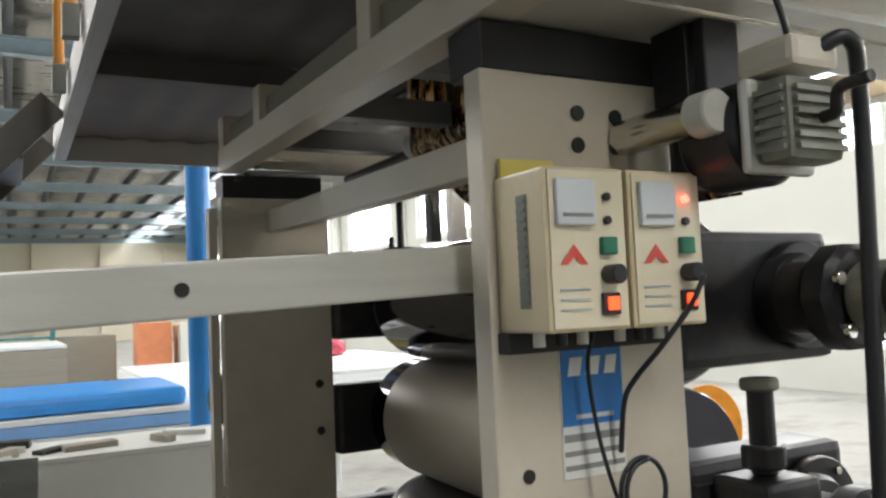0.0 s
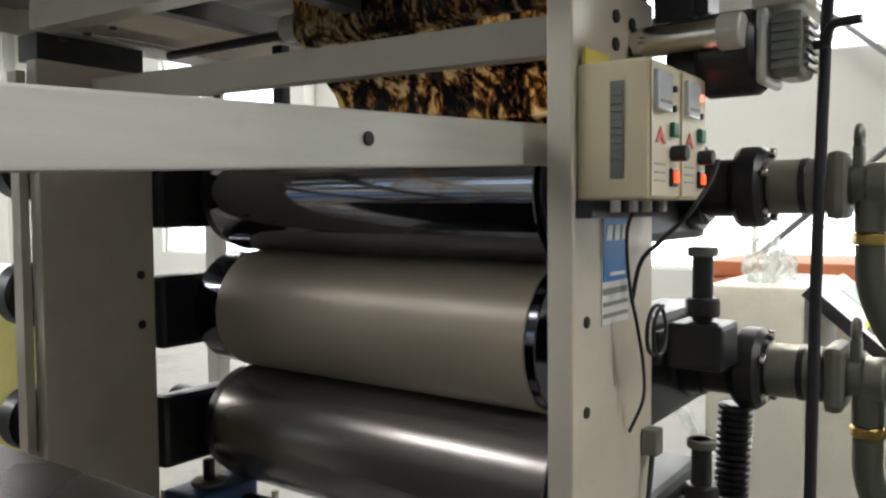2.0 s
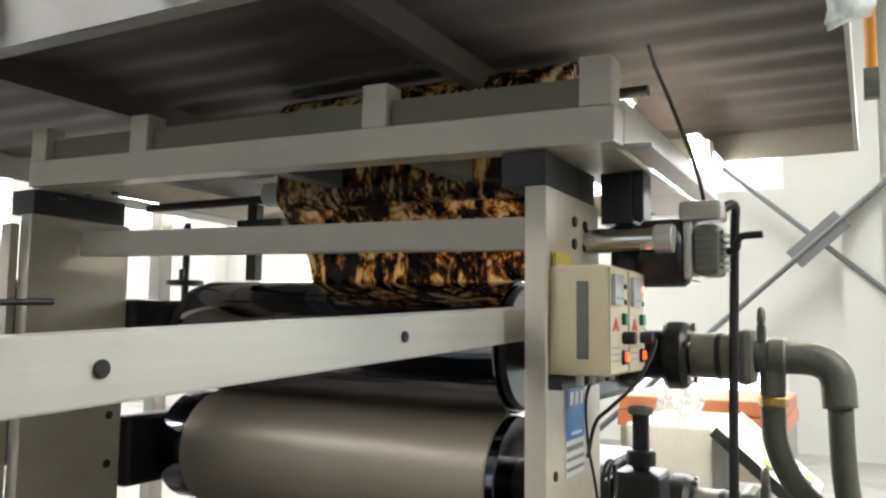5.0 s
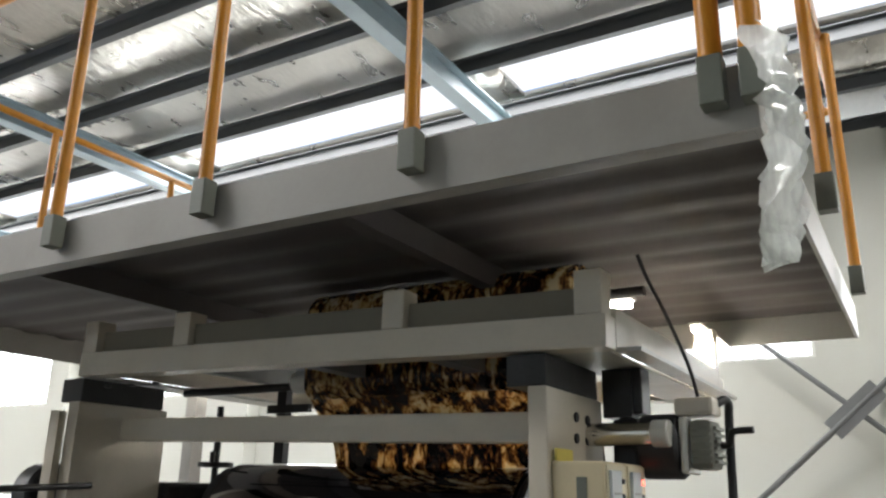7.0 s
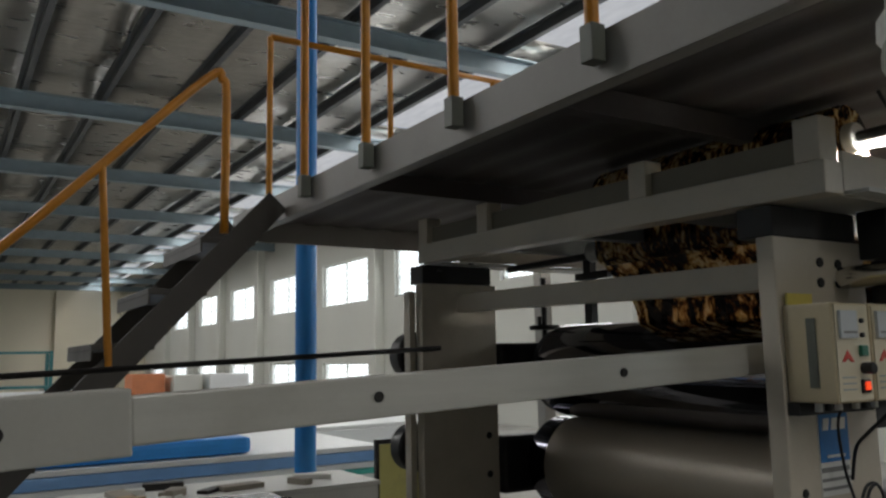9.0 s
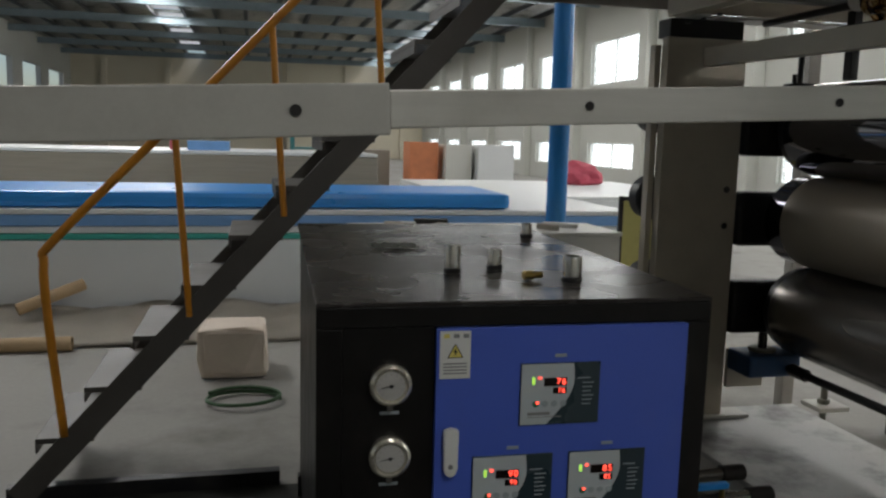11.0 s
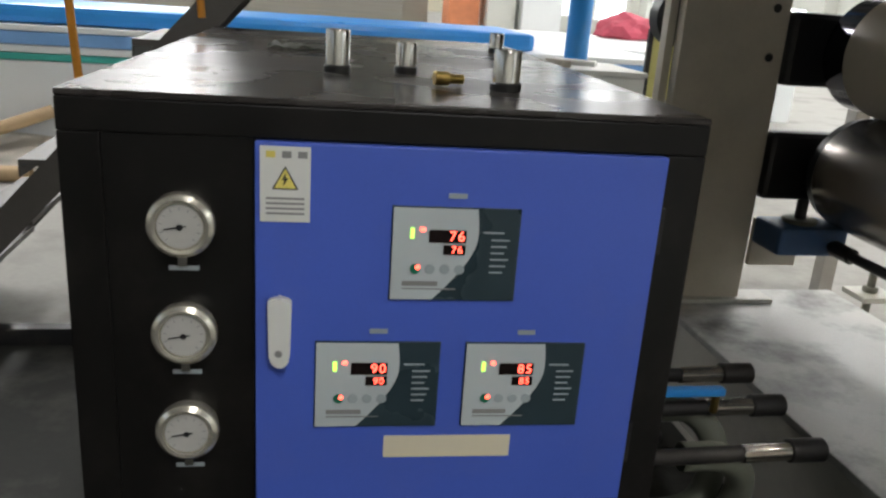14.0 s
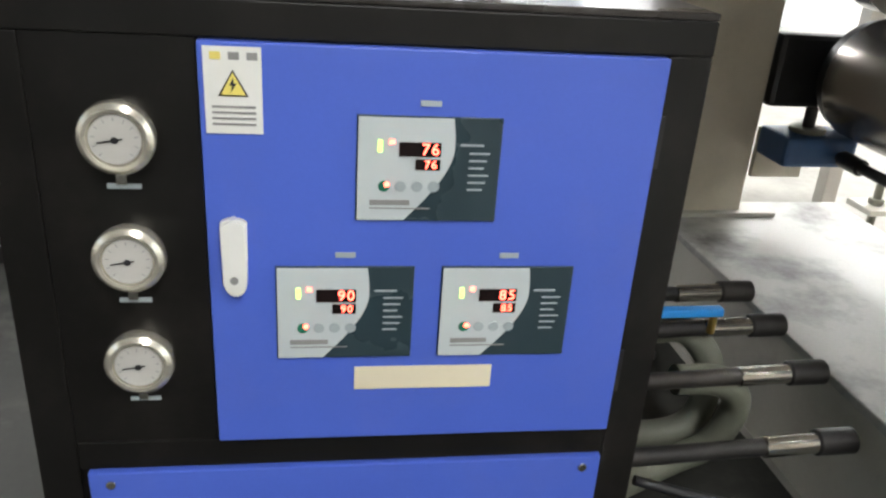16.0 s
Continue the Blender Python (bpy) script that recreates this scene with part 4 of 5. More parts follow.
def build_platform():
    p = thing("work_platform", "steel work platform with orange-yellow handrails above the rolls", "platform")
    part("edge_channel", B(FX0, FX0 + 0.012, FY0, FY1, FZ0, FZ1, bevel=0.002), PLATFORM, p)
    part("edge_channel", B(FX1 - 0.012, FX1, FY0, FY1, FZ0, FZ1, bevel=0.002), PLATFORM, p)
    part("edge_channel", B(FX0 + 0.0125, FX1 - 0.0125, FY0, FY0 + 0.012, FZ0, FZ1, bevel=0.002), PLATFORM, p)
    part("edge_channel", B(FX0 + 0.0125, FX1 - 0.0125, FY1 - 0.012, FY1, FZ0, FZ1, bevel=0.002), PLATFORM, p)
    part("edge_lip", B(FX0 + 0.0125, FX0 + 0.05, FY0 + 0.0125, FY1 - 0.0125, FZ0, FZ0 + 0.008), PLATFORM, p)
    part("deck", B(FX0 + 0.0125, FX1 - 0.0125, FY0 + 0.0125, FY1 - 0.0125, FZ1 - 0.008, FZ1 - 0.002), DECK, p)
    # shallow pressed ribs of the deck sheet
    bm = bmesh.new()
    x, prev = FX0 + 0.05, None
    while x < FX1 - 0.06:
        for dx, dz in ((0.0, 0.0), (0.06, 0.0), (0.09, 0.009), (0.15, 0.009), (0.18, 0.0)):
            row = [bm.verts.new((x + dx, y, FZ1 - 0.0185 + dz)) for y in (FY0 + 0.014, FY1 - 0.014)]
            if prev and dx > 0:
                bm.faces.new((prev[0], prev[1], row[1], row[0])).smooth = True
            prev = row
        x += 0.18
    bmesh.ops.remove_doubles(bm, verts=bm.verts[:], dist=0.0005)
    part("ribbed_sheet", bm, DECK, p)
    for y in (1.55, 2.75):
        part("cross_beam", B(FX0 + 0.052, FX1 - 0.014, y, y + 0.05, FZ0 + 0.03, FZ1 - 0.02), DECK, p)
    x = FX0 - 0.027
    ys = (0.604, 0.672, 1.285, 1.887, 2.469, 3.046)
    for y in ys:
        rail_post(p, x, y, 3.41, 0.021 if y < 1 else 0.0175)
    part("top_rail", S([(x, 0.604, 3.41), (x, 3.046, 3.41)], 0.0175, 14), YELLOWPAINT, p)
    for xx in (0.39, 1.28):
        rail_post(p, xx, FY0 - 0.045)
    part("top_rail", S([(x, 0.585, 3.40), (1.85, 0.584, 3.40)], 0.0175, 14), YELLOWPAINT, p)
    # rail along the east edge
    for yy in (0.90, 1.95, 3.0):
        rail_post(p, FX1 + 0.027, yy, 3.385)
    part("top_rail", S([(FX1 + 0.027, 0.60, 3.385), (FX1 + 0.027, 4.12, 3.385)], 0.0175, 14), YELLOWPAINT, p)
    # rail along the far edge, with its bent corner at the stair head
    for xx in (-0.03, 0.73, 1.50):
        rail_post(p, xx, FY1 + 0.036, 3.59)
    part("top_rail", S([(-0.03, FY1 + 0.036, 3.59), (1.84, FY1 + 0.036, 3.59)], 0.0175, 14), YELLOWPAINT, p)
    # legs stand on the floor clear of the rolls
    part("leg", B(1.70, 1.78, 3.95, 4.03, 0, FZ0 - 0.001, bevel=0.003), PLATFORM, p)

    # stair: two stringers, plate treads and a bent handrail
    s = thing("steel_stair", "dark steel stair with plate treads and an orange-yellow handrail", "stair")
    xa, za, xb, zb = -0.27, 2.49, -2.55, 0.02
    d = Vector((xb - xa, 0, zb - za))
    ang = math.degrees(math.atan2(d.z, d.x))
    for y0 in (3.34, 4.02):
        bm = bmesh.new()
        n = Vector((-d.z, 0, d.x)).normalized() * 0.055
        vs = []
        for yy in (y0, y0 + 0.012):
            for q, sgn in ((Vector((xa, yy, za)), 1), (Vector((xb, yy, zb)), 1), (Vector((xb, yy, zb)), -1), (Vector((xa, yy, za)), -1)):
                vs.append(bm.verts.new(q + n * sgn))
        for f in ((0, 1, 2, 3), (7, 6, 5, 4), (0, 4, 5, 1), (1, 5, 6, 2), (2, 6, 7, 3), (3, 7, 4, 0)):
            bm.faces.new([vs[i] for i in f])
        part("stringer", bm, STAIRSTEEL, s)
    for k in range(1, 11):
        q = Vector((xa, 0, za)) + d * (k / 11)
        part("tread", B(q.x - 0.13, q.x + 0.11, 3.353, 4.019, q.z + 0.02, q.z + 0.045, bevel=0.003), STAIRSTEEL, s)
        part("riser_plate", B(q.x - 0.13, q.x - 0.122, 3.353, 4.019, q.z - 0.02, q.z + 0.019), STAIRSTEEL, s)
    for y0 in (3.346,):
        top = Vector((xa - 0.24, y0, za - 0.26 + 0.10))
        hr = [(top.x, y0, top.z), (top.x, y0, top.z + 0.60), (top.x - 0.02, y0, top.z + 0.68), (top.x - 0.08, y0, top.z + 0.68)]
        low = Vector((-2.36, y0, 1.17))
        a = Vector(hr[-1])
        hr += [a.lerp(low, u) for u in (0.25, 0.5, 0.75, 1.0)] + [(low.x - 0.045, y0, low.z - 0.10), (low.x - 0.035, y0, 0.80), (low.x + 0.01, y0, 0.30)]
        part("handrail", S(curve(hr, 5), 0.019, 12), YELLOWPAINT, s)
        for u in (0.235, 0.485, 0.72):
            q = a.lerp(low, u)
            foot = Vector((xa, 0, za)) + d * ((q.x - xa) / (xb - xa))
            part("baluster", C((q.x + 0.05, y0, foot.z + 0.06), (q.x, y0, q.z), 0.015, 12), YELLOWPAINT, s)
    part("foot_bar", B(-2.60, -1.42, 3.35, 3.41, 0.0, 0.07, bevel=0.004), BLACKIRON, s, "black floor bar")

    # crumpled clear film caught on the near corner
    f = thing("hanging_film", "crumpled strip of clear plastic film hanging from the platform corner", "plastic film")
    bm = bmesh.new()
    rows = []
    for i in range(26):
        t = i / 25
        z = 2.56 - 0.385 * t
        w = 0.050 + 0.026 * math.sin(3.0 * t + 0.4) + 0.012 * math.sin(17 * t) - 0.035 * max(0, t - 0.75) * 4
        cx, cy = -0.292 + 0.045 * t + 0.012 * math.sin(8 * t), 0.585 - 0.02 * math.sin(4 * t)
        rows.append([bm.verts.new((cx + w * (j / 9 - 0.5) * 1.5, cy - 0.028 * math.sin(j * 1.9 + i * 0.5) - 0.02 * noise.noise(Vector((j * 0.7, i * 0.5, 0))), z - 0.03 * noise.noise(Vector((j * 0.6, 0, t * 2))))) for j in range(10)])
    for a, b in zip(rows, rows[1:]):
        for j in range(9):
            fc = bm.faces.new((a[j], a[j + 1], b[j + 1], b[j]))
            fc.smooth = True
    part("strip", bm, CLEARFILM, f)

    lamp = thing("tube_lamp", "lit fluorescent tube fixed under the platform", "lamp", group="tube lamps")
    part("tray", B(1.30, 1.84, 1.07, 1.11, FZ0 - 0.01, FZ0 - 0.002), GREYPAINT, lamp)
    part("tube", C((1.31, 1.09, 2.390), (1.83, 1.09, 2.390), 0.013, 16), TUBE, lamp)
    d2 = bpy.data.lights.new("tube_light", "AREA")
    d2.shape, d2.size, d2.size_y, d2.energy = "RECTANGLE", 0.50, 0.04, 34
    d2.color = (1.0, 0.92, 0.80)
    ob = new("tube_light", d2)
    ob.matrix_world = pose(1.57, 1.09, 2.372)
    lamp = thing("tube_lamp", "short lit fluorescent tube above the film roll", "lamp", group="tube lamps")
    part("tube", C((0.80, 1.31, 2.390), (0.845, 1.17, 2.390), 0.010, 16), TUBE, lamp)
    part("holder", B(0.79, 0.855, 1.16, 1.32, 2.402, 2.412), WHITE, lamp)
    d3 = bpy.data.lights.new("tube_light", "AREA")
    d3.shape, d3.size, d3.size_y, d3.energy = "RECTANGLE", 0.14, 0.03, 3.5
    ob = new("tube_light", d3)
    ob.matrix_world = look((0.80, 1.24, 2.372), (0.45, 1.6, 1.6))
    lamp = thing("tube_lamp", "lit fluorescent tube under the far end of the platform", "lamp", group="tube lamps")
    part("tray", B(1.36, 1.84, 3.88, 3.92, FZ0 - 0.01, FZ0 - 0.002), GREYPAINT, lamp)
    part("tube", C((1.38, 3.90, 2.390), (1.82, 3.90, 2.390), 0.013, 16), TUBE, lamp)


# ---- temperature control cabinet ----
CW, CD, CH = 1.01, 1.76, 1.25


def build_cabinet():
    c = thing("temperature_cabinet", "black steel temperature control cabinet with blue doors", "control cabinet", pose(-1.392, 1.512, 0, 0, 0, -1.6))
    body = part("carcass", B(0.012, CW - 0.012, 0.012, CD - 0.012, 0.10, CH - 0.012), CABBLACK, c)
    part("top_panel", B(0.0, CW, 0.0, CD, CH - 0.011, CH, bevel=0.003), CABTOP, c, "dusty glossy dark top panel")
    fr = 0.062
    for x0, x1, z0, z1 in ((0, CW, CH - 0.062, CH - 0.0115), (CW - 0.066, CW, 0.10, CH - 0.0625), (0, 0.062, 0.10, CH - 0.0625), (0.0625, CW - 0.0665, 0.487, 0.540), (0.0625, CW - 0.0665, 0.10, 0.14)):
        part("front_frame", B(x0, x1, 0.0, 0.0115, z0, z1, bevel=0.003), CABBLACK, c)
    part("gauge_panel", B(0.0625, 0.283, 0.003, 0.0115, 0.541, CH - 0.0625), CABBLACK, c)
    for x0, x1 in ((0, 0.05), (CW - 0.05, CW)):
        for y0 in (0.02, CD - 0.07):
            part("foot", B(x0, x1, y0, y0 + 0.05, 0, 0.099), BLACKIRON, c)
    # upper door
    d = part("door", B(0.286, CW - 0.0675, -0.012, 0.011, 0.545, 1.186, bevel=0.003), CABBLUE, c, "bright blue control door")
    part("lower_panel", B(0.075, CW - 0.0675, -0.008, 0.011, 0.145, 0.484, bevel=0.003), CABBLUE, c, "blue lower panel")
    for x in (0.11, CW - 0.10):
        part("screw", C((x, -0.0125, 0.462), (x, -0.0085, 0.462), 0.008, 12), STAINLESS, c)
    part("hinge", B(CW - 0.0665, CW - 0.058, -0.006, -0.0005, 0.62, 0.70), BLACKIRON, c)
    part("hinge", B(CW - 0.0665, CW - 0.058, -0.006, -0.0005, 1.02, 1.10), BLACKIRON, c)
    # door lock with a rounded grip
    bm = bmesh.new()
    out = [(0.019 * math.cos(a), 0.062 + 0.010 * math.sin(a)) for a in [k * math.pi / 10 for k in range(11)]]
    out += [(0.017 * math.cos(a), -0.030 + 0.022 * math.sin(a)) for a in [math.pi + k * math.pi / 10 for k in range(11)]]
    prism(bm, out, 0.018, pose(0.325, -0.0305, 0.868))
    bmesh.ops.bevel(bm, geom=bm.edges[:], offset=0.004, segments=2, affect="EDGES")
    lock = part("door_handle", bm, WHITE, d, "pale plastic swing lock")
    part("key_slot", C((0.324, -0.033, 0.845), (0.324, -0.0308, 0.845), 0.006, 14), GREYINK, d)
    # warning label
    part("warning_label", B(0.294, 0.370, -0.0145, -0.0125, 1.062, 1.180), WHITE, d, "white label with a yellow warning triangle")
    bm = bmesh.new()
    prism(bm, [(0.312, 1.114), (0.352, 1.114), (0.332, 1.150)], 0.0012, pose(0, -0.016, 0))
    part("warning_triangle", bm, BLACKPLASTIC, d)
    bm = bmesh.new()
    prism(bm, [(0.3155, 1.116), (0.3485, 1.116), (0.332, 1.1462)], 0.0010, pose(0, -0.0172, 0))
    part("warning_triangle", bm, YELLOWCARD, d)
    bm = bmesh.new()
    prism(bm, [(0.333, 1.140), (0.327, 1.129), (0.331, 1.129), (0.329, 1.119), (0.337, 1.132), (0.333, 1.132)], 0.0008, pose(0, -0.0181, 0))
    part("flash_sign", bm, BLACKPLASTIC, d)
    for k in range(4):
        part("print_bar", B(0.303, 0.361, -0.0158, -0.0147, 1.074 + 0.008 * k, 1.077 + 0.008 * k), GREYINK, d)
    for k in range(3):
        part("print_bar", B(0.303 + 0.024 * k, 0.317 + 0.024 * k, -0.0158, -0.0147, 1.163, 1.173), YELLOWCARD if k == 0 else GREYINK, d)
    # three temperature controllers
    for x0, z0, upper, lower in ((0.498, 0.936, "76", "76"), (0.382, 0.703, "90", "90"), (0.632, 0.703, "85", "85")):
        w, h = 0.208, 0.158
        k = part("controller", B(x0, x0 + w, -0.0165, -0.0125, z0, z0 + h, bevel=0.0015), PANELDARK, d, "grey and dark temperature controller with red digits")
        bm = bmesh.new()
        edge = [(0.128 + 0.012 * math.sin(math.pi * (0.25 + 0.9 * u)) - 0.052 * max(0, u - 0.3) ** 1.6 / 0.56, h - 0.002 - (h - 0.004) * u) for u in [i / 14 for i in range(15)]]
        prism(bm, [(0.002, 0.002), (0.002, h - 0.002)] + edge, 0.0018, pose(x0, -0.0185, z0))
        part("face", bm, PANELGREY, k)
        part("display", B(x0 + 0.060, x0 + 0.120, -0.0202, -0.0187, z0 + 0.100, z0 + 0.121), DISPLAY, k)
        part("display", B(x0 + 0.084, x0 + 0.120, -0.0202, -0.0187, z0 + 0.080, z0 + 0.096), DISPLAY, k)
        for i in range(2):
            words("digit", upper[i], 0.0235, REDLED, pose(x0 + 0.098 + 0.014 * i, -0.0208, z0 + 0.1105) @ UPRIGHT, k)
            words("digit", lower[i], 0.017, REDLED, pose(x0 + 0.101 + 0.010 * i, -0.0208, z0 + 0.088) @ UPRIGHT, k)
        part("led", B(x0 + 0.046, x0 + 0.053, -0.0200, -0.0187, z0 + 0.118, z0 + 0.124), REDLED, k)
        part("led", B(x0 + 0.030, x0 + 0.036, -0.0200, -0.0187, z0 + 0.106, z0 + 0.123), GREENLED, k)
        for i in range(4):
            part("key", C((x0 + 0.040 + 0.024 * i, -0.0205, z0 + 0.055), (x0 + 0.040 + 0.024 * i, -0.0187, z0 + 0.055), 0.0085, 16), GREENKEY if i == 0 else PALEPRINT, k)
        part("led", C((x0 + 0.044, -0.0212, z0 + 0.058), (x0 + 0.044, -0.0206, z0 + 0.058), 0.004, 10), REDLED, k)
        part("print_bar", B(x0 + 0.020, x0 + 0.078, -0.0198, -0.0187, z0 + 0.026, z0 + 0.034), GREYINK, k)
        part("print_bar", B(x0 + 0.020, x0 + 0.108, -0.0198, -0.0187, z0 + 0.020, z0 + 0.022), GREYINK, k)
        part("print_bar", B(x0 + 0.148, x0 + 0.182, -0.0178, -0.0167, z0 + 0.116, z0 + 0.119), PALEPRINT, k)
        for i in range(6):
            part("print_bar", B(x0 + 0.162, x0 + 0.162 + 0.030 - 0.004 * (i % 3), -0.0178, -0.0167, z0 + 0.104 - 0.011 * i, z0 + 0.1065 - 0.011 * i), PALEPRINT, k)
        part("print_bar", B(x0 + 0.088, x0 + 0.118, -0.0145, -0.0125, z0 + h + 0.014, z0 + h + 0.022), PALEPRINT, d)
    part("paper_label", B(0.502, 0.725, -0.0138, -0.0125, 0.641, 0.683), BOXFACE, d, "blank aluminium label")
    # pressure gauges
    for z in (1.052, 0.872, 0.697):
        g = part("pressure_gauge", lathe(bmesh.new(), (0.176, 0.0025, z), (0.176, -0.028, z), [(0, 0.049), (0.45, 0.052), (0.8, 0.050), (1.0, 0.043), (0.97, 0.037), (0.80, 0.035), (0.80, 0.001)], 44), BEZEL, c, "round pressure gauge in a bright bezel")
        part("dial", C((0.176, -0.0245, z), (0.176, -0.0222, z), 0.0345, 36, lip=0.0004), GAUGEFACE, g)
        for i in range(11):
            a = math.radians(225 - 27 * i)
            part("tick", B(-0.0006, 0.0006, -0.0252, -0.0246, 0.026, 0.031, m=pose(0.176, 0, z, 0, 90 - math.degrees(a), 0)), GREYINK, g)
        part("needle", B(-0.0010, 0.0010, -0.0265, -0.0256, -0.024, 0.010, m=pose(0.176, 0, z, 0, 80, 0)), BLACKPLASTIC, g)
        part("gauge_tag", B(0.153, 0.199, 0.0005, 0.0025, z - 0.078, z - 0.071), PALEPRINT, c)
        part("hub", C((0.176, -0.0275, z), (0.176, -0.0266, z), 0.005, 12, lip=0.0002), BLACKPLASTIC, g)
        part("gauge_stem", B(0.169, 0.183, -0.012, 0.0025, z - 0.068, z - 0.052), STAINLESS, c)
    # dents of wiped dust on the top and pipe stubs
    for x, y, h, r in ((0.41, 0.40, 0.085, 0.024), (0.55, 0.45, 0.065, 0.022), (0.715, 0.235, 0.075, 0.026), (0.89, 1.22, 0.06, 0.022)):
        s = thing("pipe_stub", "short bright steel pipe stub on the cabinet top", "pipe stub", pose(-1.392, 1.512, 0, 0, 0, -1.6) @ pose(x, y, CH), group="pipe stubs")
        bm = bmesh.new()
        lathe(bm, (0, 0, 0), (0, 0, h), [(0, r), (0.96, r), (1, r * 0.95), (1.0, r * 0.78), (0.6, r * 0.76), (0.6, 0.001)], 28, cap=False)
        part("sleeve", bm, STAINLESS, s)
        part("collar", C((0, 0, 0.001), (0, 0, 0.018), r * 1.12, 24), BLACKIRON, s)
    b = thing("brass_fitting", "small brass pipe fitting lying on the cabinet", "fitting", pose(-0.775, 1.77, CH))
    part("hexagon", C((-0.022, 0, 0.014), (0.006, 0.004, 0.014), 0.014, 6), BRASS, b)
    part("thread", C((0.006, 0.004, 0.014), (0.034, 0.010, 0.013), 0.009, 14), BRASS, b)
    r = thing("rag", "greyish crumpled rag on the cabinet top", "rag", pose(-1.05, 2.45, CH))
    bm = bmesh.new()
    g = [[bm.verts.new((0.16 * (i / 9 - 0.5), 0.11 * (j / 7 - 0.5), 0.006 + 0.02 * abs(noise.noise(Vector((i * 0.5, j * 0.6, 5)))))) for j in range(8)] for i in range(10)]
    for i in range(9):
        for j in range(7):
            bm.faces.new((g[i][j], g[i + 1][j], g[i + 1][j + 1], g[i][j + 1])).smooth = True
    bmesh.ops.solidify(bm, geom=bm.faces[:], thickness=0.005)
    part("cloth", bm, SOCKET, r)


def build_pipes():
    """Water pipes between the cabinet and the base."""
    for y, z in ((2.20, 0.43), (2.03, 0.42), (1.84, 0.40), (1.69, 0.315)):
        p = thing("water_pipe", "steel water pipe with wrapped joint running into the base", "pipe", group="water pipes")
        part("pipe", C((-0.36, y - 0.02, z), (0.18, y, z), 0.020, 18), DARKSTEEL, p)
        part("wrap", C((0.02, y - 0.008, z), (0.15, y - 0.002, z), 0.0235, 18), STAINLESS, p, "silver foil wrap")
        part("end_nut", C((0.15, y, z), (0.245, y, z), 0.030, 20), DARKSTEEL, p)
    for y, z, dy in ((2.06, 0.42, -0.06), (1.86, 0.40, 0.05)):
        h = thing("bent_hose", "thick grey hose bending down behind the cabinet", "hose", group="water hoses")
        part("pipe", S(curve([(-0.12, y, z - 0.02), (0.0, y, z - 0.03), (0.07, y + dy * 0.5, z - 0.12), (0.04, y + dy, z - 0.25), (-0.06, y + dy, z - 0.30), (-0.22, y, z - 0.33)]), 0.036, 18), HOSE, h)
    v = thing("valve_lever", "blue valve lever on a water pipe", "valve", pose(0.0, 2.0, 0.47))
    part("lever", B(-0.12, 0.05, -0.014, 0.014, 0.0, 0.022, bevel=0.006), SHEETBLUE, v)
    part("stem", C((0.03, 0, -0.05), (0.03, 0, 0.0), 0.010, 12), BRASS, v)
    for pts in ([(-0.30, 1.62, 0.30), (0.0, 1.56, 0.22), (0.12, 1.45, 0.12), (0.20, 1.2, 0.03), (0.22, 0.9, 0.015)], [(-0.34, 2.4, 0.20), (-0.1, 2.45, 0.10), (0.15, 2.5, 0.03), (0.2, 2.7, 0.012)]):
        solid("floor_cable", S(curve(pts), 0.011, 8), CABLE, "black cable trailing to the floor", "cable", group="floor cables")
    # levelling drive under the steel roll
    m = thing("jack_gearbox", "small blue jack gearbox with a drive shaft under the roll", "gearbox")
    part("case", B(0.60, 0.86, 2.72, 2.90, 0.615, 0.715, bevel=0.015), material("blue_gearbox", (0.03, 0.09, 0.22), 0.45, vary=0.25, dirt=(0.1, 0.09, 0.08), dirt_amount=0.5, dirt_scale=8), m)
    part("cover", C((0.72, 2.81, 0.7155), (0.72, 2.81, 0.732), 0.060, 24), CASTGREY, m)
    part("spindle", C((0.72, 2.81, 0.732), (0.72, 2.81, 0.80), 0.020, 14), BLACKIRON, m)
    part("bracket", B(0.612, 0.80, 2.905, 2.928, 0.52, 0.70), CREAM, m)
    part("drive_shaft", C((0.80, 2.72, 0.655), (0.80, 1.25, 0.655), 0.018, 16), BLACKIRON, m)
    part("coupling", C((0.80, 2.60, 0.655), (0.80, 2.70, 0.655), 0.028, 18), BLACKIRON, m)
    a = thing("anchor_bolt", "levelling bolt with plate beside the base", "anchor bolt", pose(0.12, 1.22, 0), group="anchor bolts")
    part("plate", B(-0.08, 0.10, -0.06, 0.10, 0.30, 0.325, bevel=0.003), GREYPAINT, a)
    part("stem", C((0, 0.02, 0.0), (0, 0.02, 0.44), 0.017, 14), CASTGREY, a)
    part("nut", C((0, 0.02, 0.326), (0, 0.02, 0.352), 0.032, 6), CASTGREY, a)
    for y in (1.9, 3.25):
        copy_thing(a, pose(1.45 if y > 3 else 1.3, y, -0.05))


# ---- stacks and clutter across the hall ----
def sheet_pile(name, label, layers, x0, x1, y0, y1, category="sheet pile"):
    t = thing(name, label, category)
    rnd = random.Random(len(layers) + int(100 * abs(x0)))
    z = 0.0
    for h, mat, dx in layers:
        o = rnd.uniform(-0.03, 0.03)
        part("layer", B(x0 + dx + o, x1 - dx + o, y0 + abs(o), y1, z, z + h - 0.004, bevel=min(0.012, h * 0.2)), mat, t)
        z += h
    return z


def rough_box(name, x0, x1, y0, y1, z0, z1, mat, label, category):
    return solid(name, B(x0, x1, y0, y1, z0, z1, bevel=0.01), mat, label, category)


